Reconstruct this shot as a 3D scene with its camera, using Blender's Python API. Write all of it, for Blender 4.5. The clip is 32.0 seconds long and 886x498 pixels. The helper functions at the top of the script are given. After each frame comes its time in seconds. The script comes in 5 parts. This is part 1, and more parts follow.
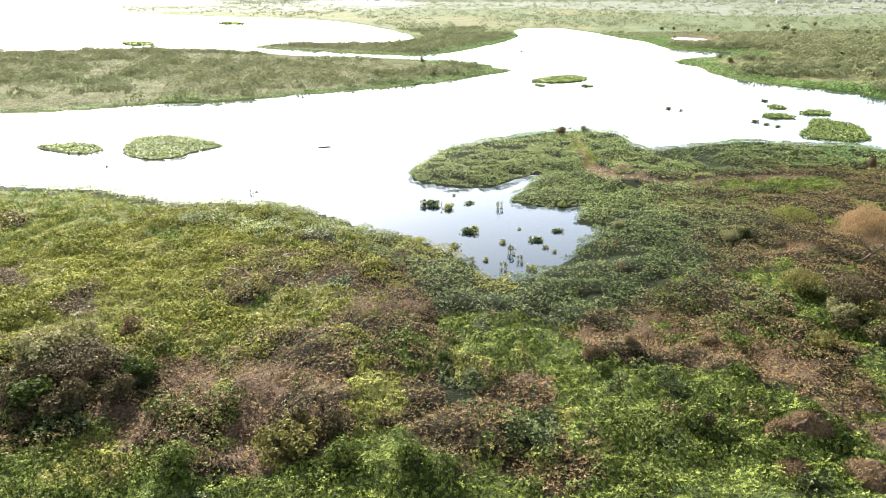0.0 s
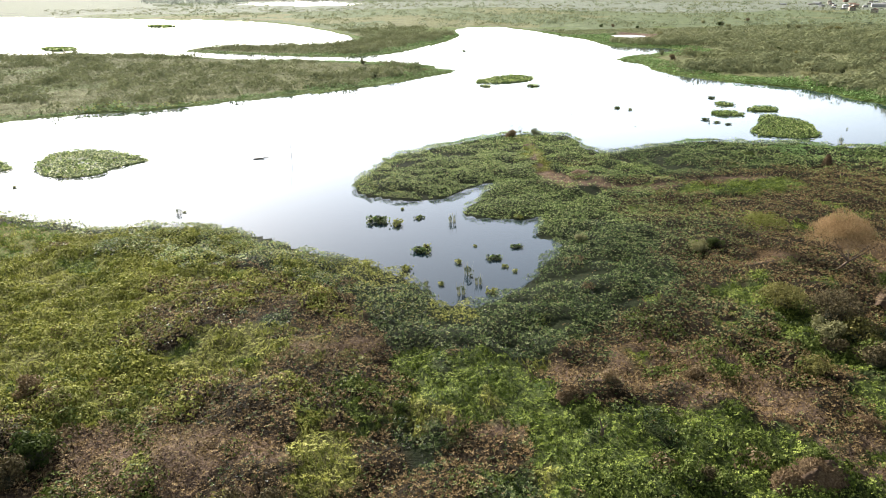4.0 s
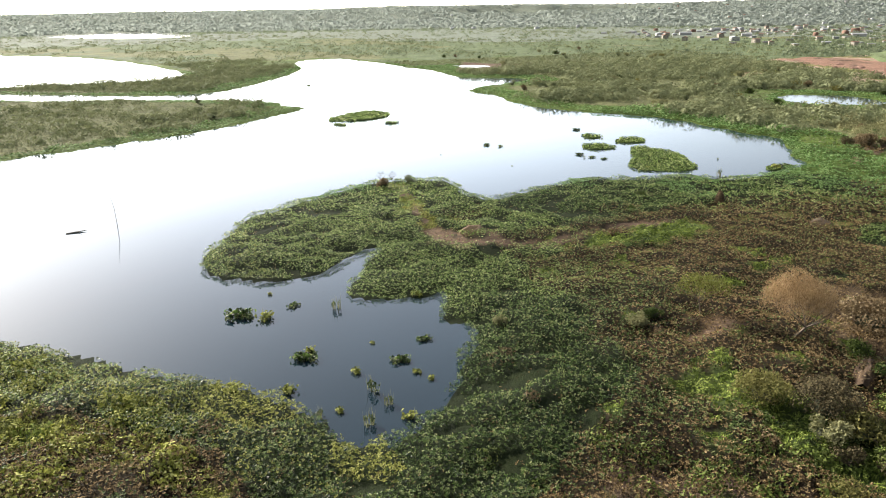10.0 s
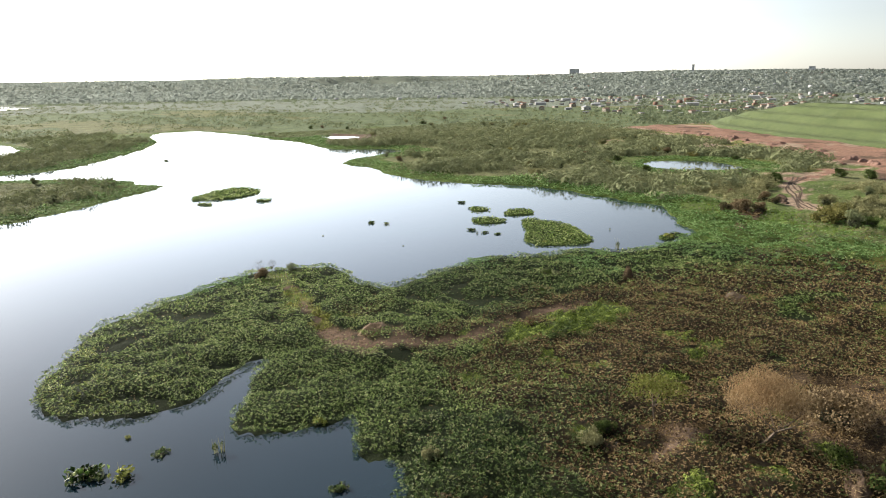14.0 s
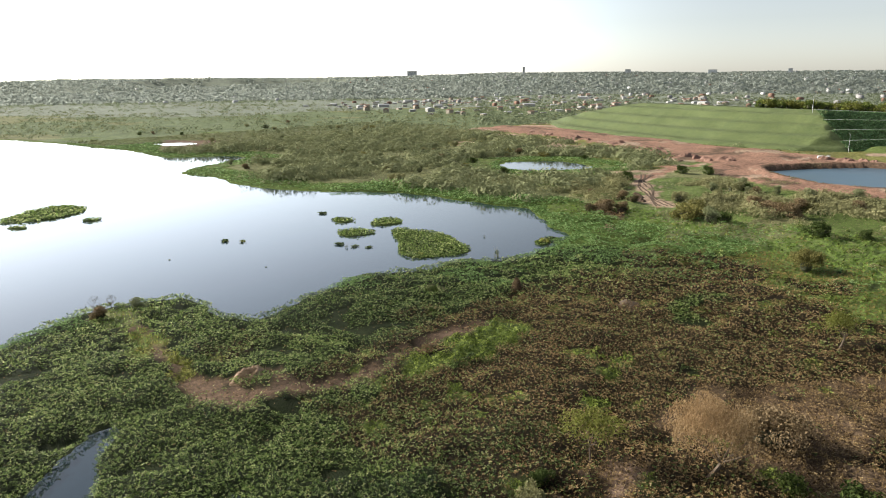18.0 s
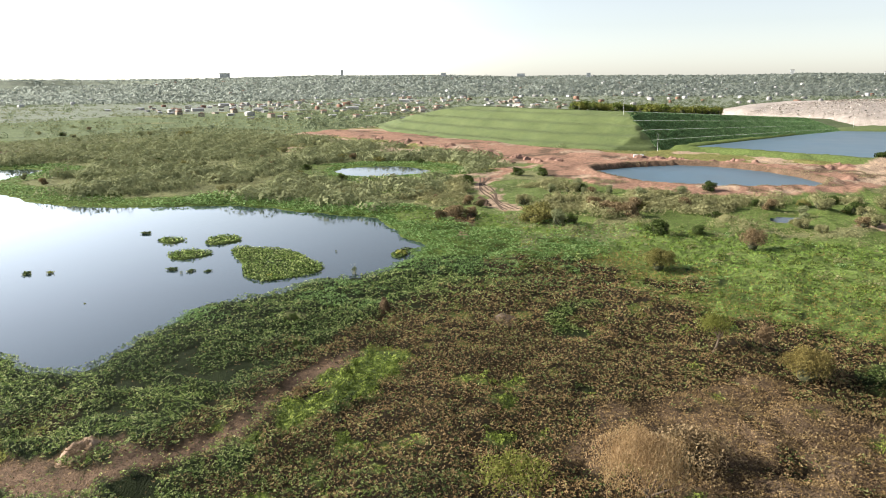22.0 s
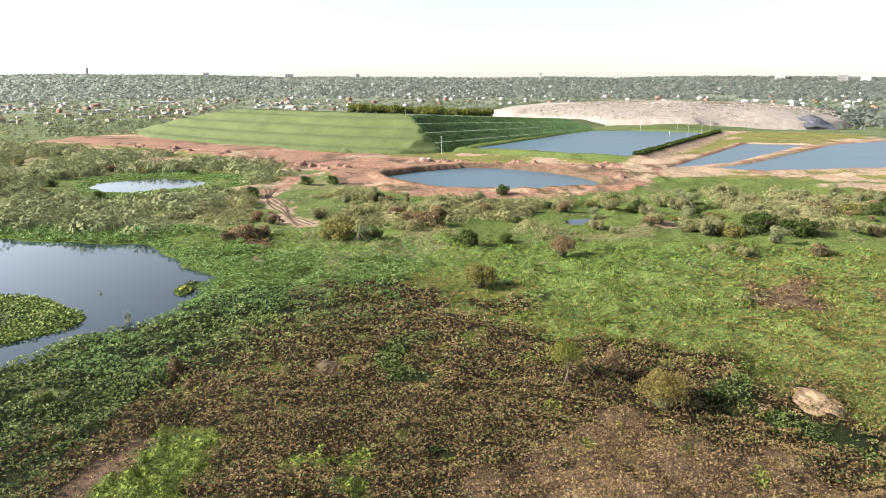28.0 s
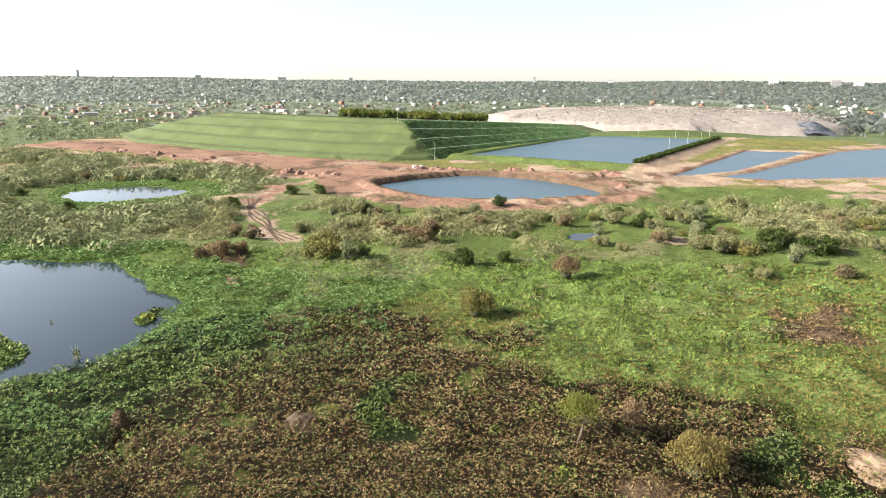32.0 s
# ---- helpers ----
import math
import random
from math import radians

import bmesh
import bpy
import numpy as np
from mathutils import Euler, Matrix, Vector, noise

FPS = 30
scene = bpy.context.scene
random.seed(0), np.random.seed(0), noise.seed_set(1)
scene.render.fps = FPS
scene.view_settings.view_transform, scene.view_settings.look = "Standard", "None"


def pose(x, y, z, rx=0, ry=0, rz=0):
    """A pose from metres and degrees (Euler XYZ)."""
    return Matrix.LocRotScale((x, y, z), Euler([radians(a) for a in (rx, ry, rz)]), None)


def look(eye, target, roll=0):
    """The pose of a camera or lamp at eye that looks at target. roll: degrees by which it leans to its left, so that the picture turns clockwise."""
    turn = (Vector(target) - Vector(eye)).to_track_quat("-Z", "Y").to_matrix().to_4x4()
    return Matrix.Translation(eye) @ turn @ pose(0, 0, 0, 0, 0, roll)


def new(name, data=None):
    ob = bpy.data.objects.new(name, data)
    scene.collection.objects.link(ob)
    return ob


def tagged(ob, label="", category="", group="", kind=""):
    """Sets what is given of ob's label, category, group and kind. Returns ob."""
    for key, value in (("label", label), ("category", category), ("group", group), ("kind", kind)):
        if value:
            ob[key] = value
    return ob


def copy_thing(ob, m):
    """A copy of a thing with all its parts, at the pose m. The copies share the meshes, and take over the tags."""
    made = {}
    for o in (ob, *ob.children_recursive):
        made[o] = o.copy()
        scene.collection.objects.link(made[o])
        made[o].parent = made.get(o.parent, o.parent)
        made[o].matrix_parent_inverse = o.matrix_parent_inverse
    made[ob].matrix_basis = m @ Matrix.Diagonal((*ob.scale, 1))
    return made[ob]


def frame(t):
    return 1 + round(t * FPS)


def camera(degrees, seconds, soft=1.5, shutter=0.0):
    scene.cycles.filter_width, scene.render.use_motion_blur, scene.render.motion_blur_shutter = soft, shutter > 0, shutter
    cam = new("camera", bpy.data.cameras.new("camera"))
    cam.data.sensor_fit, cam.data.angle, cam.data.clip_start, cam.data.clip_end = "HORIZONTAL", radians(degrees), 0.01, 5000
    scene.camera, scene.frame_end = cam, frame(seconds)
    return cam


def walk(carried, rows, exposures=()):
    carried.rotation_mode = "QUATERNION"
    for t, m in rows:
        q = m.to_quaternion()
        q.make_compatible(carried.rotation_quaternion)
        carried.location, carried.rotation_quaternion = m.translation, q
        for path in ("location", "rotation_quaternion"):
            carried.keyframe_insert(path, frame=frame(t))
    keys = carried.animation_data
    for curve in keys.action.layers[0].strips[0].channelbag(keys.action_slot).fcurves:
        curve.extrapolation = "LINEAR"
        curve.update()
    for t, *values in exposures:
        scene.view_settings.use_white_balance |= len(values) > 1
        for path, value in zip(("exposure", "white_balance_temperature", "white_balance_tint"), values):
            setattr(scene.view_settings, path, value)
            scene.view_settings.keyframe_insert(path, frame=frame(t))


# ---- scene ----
cam = camera(64.7, 32.0, soft=0.45)
PATH = [
    (0, (5.935, 2.714, 38.431), (6.165, 4.568, 37.718), -0.2),
    (0.5, (6.096, 3.514, 38.379), (6.371, 5.361, 37.664), -0.3),
    (1, (6.021, 4.524, 38.292), (6.361, 6.36, 37.575), -0.3),
    (1.5, (6.07, 5.646, 38.224), (6.439, 7.476, 37.506), -0.4),
    (2, (6.2, 6.875, 38.228), (6.583, 8.701, 37.507), -0.4),
    (2.5, (6.276, 8.232, 38.186), (6.66, 10.058, 37.467), -0.5),
    (3, (6.474, 9.696, 38.146), (6.857, 11.523, 37.428), -0.5),
    (3.5, (6.701, 11.217, 38.108), (7.081, 13.046, 37.392), -0.6),
    (5.5, (7.262, 18.347, 37.566), (7.639, 20.177, 36.852), -0.7),
    (6, (7.329, 20.278, 37.576), (7.722, 22.105, 36.862), -0.7),
    (6.5, (7.4, 22.221, 37.649), (7.832, 24.038, 36.932), -0.7),
    (7, (7.363, 24.141, 37.723), (7.842, 25.945, 37.006), -0.7),
    (7.5, (7.447, 26.293, 37.836), (7.98, 28.081, 37.115), -0.7),
    (8, (7.39, 28.382, 37.854), (7.973, 30.154, 37.133), -0.7),
    (8.5, (7.483, 30.48, 37.892), (8.12, 32.233, 37.171), -0.7),
    (9, (7.56, 32.428, 37.892), (8.26, 34.158, 37.172), -0.7),
    (9.5, (7.805, 34.597, 37.867), (8.556, 36.305, 37.147), -0.7),
    (10, (8.051, 36.886, 38.037), (8.84, 38.607, 37.391), -0.7),
    (10.5, (8.322, 38.956, 38.051), (9.138, 40.664, 37.407), -0.7),
    (11, (8.78, 40.998, 38.077), (9.661, 42.674, 37.433), -0.7),
    (11.5, (9.053, 43.176, 38.083), (10.014, 44.807, 37.437), -0.7),
    (12, (9.392, 45.478, 38.072), (10.429, 47.062, 37.427), -0.6),
    (12.5, (9.835, 47.535, 38.263), (10.891, 49.117, 37.643), -0.6),
    (13, (10.253, 49.725, 38.192), (11.333, 51.323, 37.664), -0.5),
    (13.5, (10.771, 51.482, 38.192), (11.863, 53.09, 37.722), -0.6),
    (14, (11.374, 53.506, 38.139), (12.51, 55.084, 37.67), -0.6),
    (14.5, (11.942, 55.36, 38.069), (13.148, 56.884, 37.6), -0.6),
    (15, (12.569, 57.434, 38.019), (13.853, 58.893, 37.547), -0.6),
    (15.5, (12.765, 59.184, 38.064), (14.111, 60.586, 37.592), -0.6),
    (17.5, (14.942, 65.738, 37.953), (16.399, 67.026, 37.484), -0.6),
    (18, (15.281, 67.123, 38.064), (16.74, 68.408, 37.596), -0.6),
    (18.5, (15.644, 68.657, 38.116), (17.159, 69.876, 37.648), -0.6),
    (19, (16.269, 70.212, 38.056), (17.832, 71.369, 37.588), -0.6),
    (19.5, (16.873, 71.474, 38.109), (18.463, 72.594, 37.642), -0.5),
    (20, (17.459, 72.801, 38.058), (19.075, 73.884, 37.592), -0.5),
    (20.5, (17.97, 74.266, 38.104), (19.625, 75.286, 37.638), -0.5),
    (21, (18.762, 75.649, 38.183), (20.457, 76.601, 37.717), -0.5),
    (21.5, (19.382, 77.099, 38.201), (21.109, 77.995, 37.734), -0.5),
    (22, (20.104, 78.354, 38.297), (21.84, 79.233, 37.832), -0.4),
    (22.5, (20.944, 79.533, 38.47), (22.68, 80.412, 38.006), -0.4),
    (23, (21.814, 80.51, 38.567), (23.556, 81.375, 38.103), -0.4),
    (23.5, (22.762, 81.752, 38.621), (24.537, 82.547, 38.157), -0.3),
    (24, (24.022, 82.846, 38.585), (25.843, 83.53, 38.119), -0.4),
    (24.5, (25.261, 83.918, 38.568), (27.122, 84.484, 38.101), -0.3),
    (25, (26.359, 84.882, 38.596), (28.247, 85.347, 38.128), -0.3),
    (25.5, (27.51, 85.845, 38.66), (29.421, 86.201, 38.192), -0.2),
    (26, (28.615, 86.71, 38.661), (30.538, 87.0, 38.193), -0.1),
    (26.5, (29.991, 87.703, 38.725), (31.914, 87.989, 38.258), -0.0),
    (28.5, (35.619, 89.783, 39.033), (37.544, 90.068, 38.571), 0.1),
    (29, (36.981, 90.156, 39.17), (38.906, 90.44, 38.709), 0.2),
    (29.5, (38.724, 90.347, 39.194), (40.65, 90.632, 38.734), 0.2),
    (30, (40.292, 90.767, 39.149), (42.22, 91.038, 38.691), 0.2),
    (30.5, (42.263, 90.948, 39.161), (44.191, 91.217, 38.705), 0.2),
    (31, (44.147, 91.105, 39.196), (46.076, 91.374, 38.739), 0.2),
    (31.5, (46.127, 91.281, 39.175), (48.057, 91.548, 38.721), 0.3),
    (32, (48.215, 91.352, 39.173), (50.144, 91.619, 38.719), 0.3),
]
walk(cam, [(t, look(eye, target, roll)) for t, eye, target, roll in PATH], [(0, 1.85), (1.0, 1.53), (2.5, 1.3), (10, 1.18), (12.5, 1.2), (14, 0.87), (15.5, 0.68), (18, 0.86), (21, 1.12), (23, 1.31), (26, 1.45), (32, 1.45)])

# ---- world and sun ----
SUN_AZ, SUN_EL = radians(-18), radians(27)      # azimuth from +y towards +x
world = bpy.data.worlds.new("world")
scene.world = world
world.use_nodes = True
wn = world.node_tree.nodes
sky = wn.new("ShaderNodeTexSky")
sky.sky_type, sky.sun_disc = "NISHITA", False
sky.sun_elevation, sky.sun_rotation = SUN_EL, SUN_AZ
sky.air_density, sky.dust_density, sky.ozone_density = 0.9, 0.6, 1.0
wn["Background"].inputs["Strength"].default_value = 0.08
haze = wn.new("ShaderNodeHueSaturation")
haze.inputs["Saturation"].default_value = 0.46
world.node_tree.links.new(sky.outputs["Color"], haze.inputs["Color"])
# the hazy air brightens towards the horizon on the sun's side
wl = world.node_tree.links
way, axes, side = wn.new("ShaderNodeTexCoord"), wn.new("ShaderNodeSeparateXYZ"), wn.new("ShaderNodeVectorMath")
low, sunward, amount, glow = wn.new("ShaderNodeMapRange"), wn.new("ShaderNodeMapRange"), wn.new("ShaderNodeMath"), wn.new("ShaderNodeVectorMath")
wl.new(way.outputs["Generated"], axes.inputs["Vector"])
wl.new(axes.outputs["Z"], low.inputs["Value"])
side.operation = "DOT_PRODUCT"
side.inputs[1].default_value = (math.sin(SUN_AZ), math.cos(SUN_AZ), 0)
wl.new(way.outputs["Generated"], side.inputs[0])
wl.new(side.outputs["Value"], sunward.inputs["Value"])
for node, a, b, c, d in ((low, 0.0, 0.78, 2.1, 0.0), (sunward, 0.0, 0.85, 0.0, 1.0)):
    node.interpolation_type = "SMOOTHSTEP"
    for socket, value in zip(("From Min", "From Max", "To Min", "To Max"), (a, b, c, d)):
        node.inputs[socket].default_value = value
amount.operation = "MULTIPLY"
wl.new(low.outputs["Result"], amount.inputs[0])
wl.new(sunward.outputs["Result"], amount.inputs[1])
rim, lift = wn.new("ShaderNodeMapRange"), wn.new("ShaderNodeMath")        # a thin bright rim of haze all round
rim.interpolation_type = "SMOOTHSTEP"
for socket, value in zip(("From Min", "From Max", "To Min", "To Max"), (0.0, 0.4, 1.3, 1.0)):
    rim.inputs[socket].default_value = value
wl.new(axes.outputs["Z"], rim.inputs["Value"])
lift.operation = "ADD"
wl.new(amount.outputs[0], lift.inputs[0])
wl.new(rim.outputs["Result"], lift.inputs[1])
lee, share = wn.new("ShaderNodeMapRange"), wn.new("ShaderNodeMath")       # clearer, dimmer air away from the sun
for socket, value in zip(("From Min", "From Max", "To Min", "To Max"), (-0.5, 0.6, 0.7, 1.0)):
    lee.inputs[socket].default_value = value
wl.new(side.outputs["Value"], lee.inputs["Value"])
share.operation = "MULTIPLY"
wl.new(lift.outputs[0], share.inputs[0])
wl.new(lee.outputs["Result"], share.inputs[1])
glow.operation = "SCALE"
wl.new(haze.outputs["Color"], glow.inputs[0])
wl.new(share.outputs[0], glow.inputs["Scale"])
wl.new(glow.outputs["Vector"], wn["Background"].inputs["Color"])
sun = new("sun", bpy.data.lights.new("sun", "SUN"))
sun.data.energy, sun.data.angle, sun.data.color = 5.0, radians(0.6), (1.0, 0.92, 0.79)
to_sun = Vector((math.sin(SUN_AZ) * math.cos(SUN_EL), math.cos(SUN_AZ) * math.cos(SUN_EL), math.sin(SUN_EL)))
sun.matrix_world = look(to_sun * 100, (0, 0, 0))


# ---- materials ----
def shader(name):
    m = bpy.data.materials.new(name)
    m.use_nodes = True
    return m, m.node_tree.nodes, m.node_tree.links, m.node_tree.nodes["Principled BSDF"]


def noise_tex(n, l, scale, detail=4.0, rough=0.6):
    tc = n.new("ShaderNodeTexCoord")
    tx = n.new("ShaderNodeTexNoise")
    tx.inputs["Scale"].default_value, tx.inputs["Detail"].default_value = scale, detail
    tx.inputs["Roughness"].default_value = rough
    l.new(tc.outputs["Object"], tx.inputs["Vector"])
    return tx


def ramp(n, l, source, stops):
    r = n.new("ShaderNodeValToRGB")
    e = r.color_ramp.elements
    e[0].position, e[0].color = stops[0][0], (*stops[0][1], 1)
    e[1].position, e[1].color = stops[-1][0], (*stops[-1][1], 1)
    for p, c in stops[1:-1]:
        k = e.new(p)
        k.color = (*c, 1)
    l.new(source, r.inputs["Fac"])
    return r


def rough_mat(name, low, high, scale=2.0, rough=0.9, bump=0.3, depth=0.1, metal=0.0):
    """A surface between two colours, mottled at two scales, with a fine relief."""
    m, n, l, b = shader(name)
    big, fine = noise_tex(n, l, scale), noise_tex(n, l, scale * 9)
    add = n.new("ShaderNodeMath")
    add.operation = "MULTIPLY_ADD"
    l.new(fine.outputs["Fac"], add.inputs[0])
    add.inputs[1].default_value = 0.5
    half = n.new("ShaderNodeMath")
    half.operation = "MULTIPLY"
    half.inputs[1].default_value = 0.5
    l.new(big.outputs["Fac"], half.inputs[0])
    l.new(half.outputs[0], add.inputs[2])
    r = ramp(n, l, add.outputs[0], [(0.32, low), (0.68, high)])
    l.new(r.outputs["Color"], b.inputs["Base Color"])
    b.inputs["Roughness"].default_value, b.inputs["Metallic"].default_value = rough, metal
    bp = n.new("ShaderNodeBump")
    bp.inputs["Strength"].default_value, bp.inputs["Distance"].default_value = bump, depth
    l.new(fine.outputs["Fac"], bp.inputs["Height"])
    l.new(bp.outputs["Normal"], b.inputs["Normal"])
    return m


def leaf_mat(name, colours, rough=0.45, through_light=0.3, gloss=0.4):
    """Leaves that vary one by one and let some light through."""
    m, n, l, b = shader(name)
    g = n.new("ShaderNodeNewGeometry")
    stops = [(i / (len(colours) - 1), c) for i, c in enumerate(colours)]
    r = ramp(n, l, g.outputs["Random Per Island"], stops)
    big = noise_tex(n, l, 0.12, 3.0)
    mix = n.new("ShaderNodeMix")
    mix.data_type, mix.blend_type = "RGBA", "MULTIPLY"
    shade = ramp(n, l, big.outputs["Fac"], [(0.3, (0.72, 0.74, 0.66)), (0.7, (1.2, 1.16, 1.1))])
    mix.inputs["Factor"].default_value = 1.0
    l.new(r.outputs["Color"], mix.inputs["A"])
    l.new(shade.outputs["Color"], mix.inputs["B"])
    l.new(mix.outputs["Result"], b.inputs["Base Color"])
    b.inputs["Roughness"].default_value = rough
    b.inputs["Specular IOR Level"].default_value = gloss
    t = n.new("ShaderNodeBsdfTranslucent")
    l.new(mix.outputs["Result"], t.inputs["Color"])
    ms = n.new("ShaderNodeMixShader")
    ms.inputs["Fac"].default_value = through_light
    l.new(b.outputs["BSDF"], ms.inputs[1])
    l.new(t.outputs["BSDF"], ms.inputs[2])
    l.new(ms.outputs["Shader"], n["Material Output"].inputs["Surface"])
    return m


def water_mat(name, deep, ripple=0.05, scale=1.2, index=1.36, matt=0.0):
    m, n, l, b = shader(name)
    soft, fine = noise_tex(n, l, 0.03, 3.0), noise_tex(n, l, scale, 3.0)
    r = ramp(n, l, soft.outputs["Fac"], [(0.3, deep), (0.7, tuple(c * 1.4 for c in deep))])
    l.new(r.outputs["Color"], b.inputs["Base Color"])
    rr = ramp(n, l, soft.outputs["Fac"], [(0.35, (0.04 + matt,) * 3), (0.7, (0.1 + matt,) * 3)])
    l.new(rr.outputs["Color"], b.inputs["Roughness"])
    b.inputs["IOR"].default_value = index
    bp = n.new("ShaderNodeBump")
    bp.inputs["Strength"].default_value, bp.inputs["Distance"].default_value = ripple, 0.1
    l.new(fine.outputs["Fac"], bp.inputs["Height"])
    l.new(bp.outputs["Normal"], b.inputs["Normal"])
    return m


def ground_mat():
    """Cover colours of the ground, with mottling, tufts and grain."""
    m, n, l, b = shader("ground_cover")
    a = n.new("ShaderNodeAttribute")
    a.attribute_name = "cover"
    big, mid, fine = noise_tex(n, l, 0.05, 5.0), noise_tex(n, l, 0.7, 6.0, 0.75), noise_tex(n, l, 5.0, 3.0)
    last = a.outputs["Color"]
    for tx, lo, hi in ((big, 0.78, 1.25), (mid, 0.5, 1.5), (fine, 0.65, 1.35)):
        r = ramp(n, l, tx.outputs["Fac"], [(0.3, (lo, lo, lo)), (0.7, (hi, hi * 0.98, hi * 0.94))])
        mix = n.new("ShaderNodeMix")
        mix.data_type, mix.blend_type = "RGBA", "MULTIPLY"
        mix.inputs["Factor"].default_value = 1.0
        l.new(last, mix.inputs["A"])
        l.new(r.outputs["Color"], mix.inputs["B"])
        last = mix.outputs["Result"]
    l.new(last, b.inputs["Base Color"])
    b.inputs["Roughness"].default_value = 0.95
    b.inputs["Specular IOR Level"].default_value = 0.1
    add = n.new("ShaderNodeMath")
    add.operation = "ADD"
    l.new(mid.outputs["Fac"], add.inputs[0])
    l.new(fine.outputs["Fac"], add.inputs[1])
    bp = n.new("ShaderNodeBump")
    bp.inputs["Strength"].default_value, bp.inputs["Distance"].default_value = 0.8, 0.35
    l.new(add.outputs[0], bp.inputs["Height"])
    l.new(bp.outputs["Normal"], b.inputs["Normal"])
    return m


M_GROUND = ground_mat()
M_LAKE = water_mat("lake_water", (0.008, 0.018, 0.026), index=1.42)
# blue of the reflected high sky is partly put into this base colour
M_POND = water_mat("pond_water", (0.058, 0.098, 0.135), 0.06, 0.4, 1.25, 0.25)
M_HYA = leaf_mat("hyacinth_leaf", [(0.0039, 0.0085, 0.0017), (0.0174, 0.0385, 0.0089), (0.0763, 0.1344, 0.0333), (0.1498, 0.2212, 0.0665), (0.4375, 0.4864, 0.232)], 0.38, 0.62, 0.22)
M_HYA_PALE = leaf_mat("pale_hyacinth_leaf", [(0.0072, 0.0138, 0.003), (0.0432, 0.077, 0.0166), (0.157, 0.243, 0.061), (0.2586, 0.3551, 0.1113), (0.5846, 0.6462, 0.3046)], 0.38, 0.62, 0.22)
M_WILT = leaf_mat("wilted_leaf", [(0.0131, 0.0086, 0.004), (0.0717, 0.048, 0.0218), (0.1827, 0.1253, 0.0599), (0.2659, 0.1874, 0.0967), (0.4258, 0.3221, 0.1841)], 0.75, 0.1, 0.05)
M_VINE = leaf_mat("vine_leaf", [(0.03, 0.045, 0.01), (0.085, 0.12, 0.027), (0.15, 0.19, 0.05), (0.22, 0.255, 0.085)], 0.65, 0.14, 0.06)
M_GRASS = leaf_mat("meadow_blade", [(0.0231, 0.0357, 0.0063), (0.0875, 0.1258, 0.0229), (0.1846, 0.2397, 0.0469), (0.3201, 0.3729, 0.1034)], 0.7, 0.22, 0.06)
M_HERB = leaf_mat("herb_leaf", [(0.0231, 0.0385, 0.007), (0.0944, 0.1403, 0.0255), (0.2111, 0.2774, 0.0561), (0.3729, 0.44, 0.1221)], 0.7, 0.2, 0.06)
M_YELLOW = leaf_mat("marsh_blade", [(0.085, 0.097, 0.019), (0.25, 0.275, 0.06), (0.37, 0.385, 0.105), (0.5, 0.49, 0.19)], 0.7, 0.24, 0.06)
M_STRAW = leaf_mat("straw_blade", [(0.115, 0.077, 0.046), (0.205, 0.143, 0.088), (0.31, 0.227, 0.145)], 0.75, 0.18, 0.1)
M_SCRUB = leaf_mat("scrub_leaf", [(0.185, 0.185, 0.095), (0.26, 0.258, 0.138), (0.341, 0.33, 0.189)], 0.75, 0.33, 0.06)
M_FARSCRUB = leaf_mat("grey_scrub_leaf", [(0.1806, 0.1995, 0.1115), (0.2167, 0.2374, 0.1342), (0.252, 0.2726, 0.1607)], 0.8, 0.22, 0.04)
# lighter darks than the near leaf: light on far leaves put into colour
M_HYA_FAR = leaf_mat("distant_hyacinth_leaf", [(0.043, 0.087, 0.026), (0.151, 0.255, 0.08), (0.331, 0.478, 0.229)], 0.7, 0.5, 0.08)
M_HERB_FAR = leaf_mat("distant_herb_leaf", [(0.115, 0.191, 0.044), (0.154, 0.238, 0.057), (0.199, 0.288, 0.08)], 0.7, 0.22, 0.06)
M_TURF = leaf_mat("turf_blade", [(0.058, 0.085, 0.023), (0.08, 0.11, 0.031), (0.108, 0.136, 0.042)], 0.8, 0.2, 0.04)
M_LIMETREE = leaf_mat("lime_tree_leaf", [(0.09, 0.1, 0.022), (0.155, 0.168, 0.04), (0.24, 0.25, 0.075)], 0.7, 0.28, 0.08)
M_TURN = leaf_mat("turning_leaf", [(0.103, 0.085, 0.03), (0.19, 0.155, 0.057), (0.276, 0.224, 0.092)], 0.75, 0.18, 0.05)
M_TWIG = leaf_mat("twig", [(0.05, 0.04, 0.024), (0.1, 0.083, 0.047), (0.18, 0.15, 0.086)], 0.8, 0.12, 0.08)
M_RUST = leaf_mat("rusty_twig", [(0.2, 0.125, 0.065), (0.33, 0.225, 0.125), (0.46, 0.34, 0.21)], 0.8, 0.3, 0.08)
M_CREEPER = leaf_mat("terrace_creeper", [(0.09, 0.18, 0.078), (0.156, 0.27, 0.124), (0.252, 0.366, 0.189)], 0.7, 0.4, 0.06)
M_OLIVE = leaf_mat("olive_leaf", [(0.1, 0.095, 0.03), (0.18, 0.17, 0.058), (0.27, 0.25, 0.1)], 0.7, 0.32, 0.08)
M_DARKLEAF = leaf_mat("dark_leaf", [(0.032, 0.052, 0.015), (0.065, 0.095, 0.028), (0.11, 0.14, 0.046)], 0.7, 0.32, 0.08)
M_DRYLEAF = leaf_mat("dry_leaf", [(0.11, 0.075, 0.042), (0.21, 0.152, 0.088), (0.32, 0.245, 0.155)], 0.75, 0.2, 0.15)
M_LIME = leaf_mat("lime_leaf", [(0.045, 0.054, 0.0102), (0.2082, 0.2338, 0.051), (0.3774, 0.3927, 0.102), (0.54, 0.54, 0.2052)], 0.7, 0.2, 0.06)
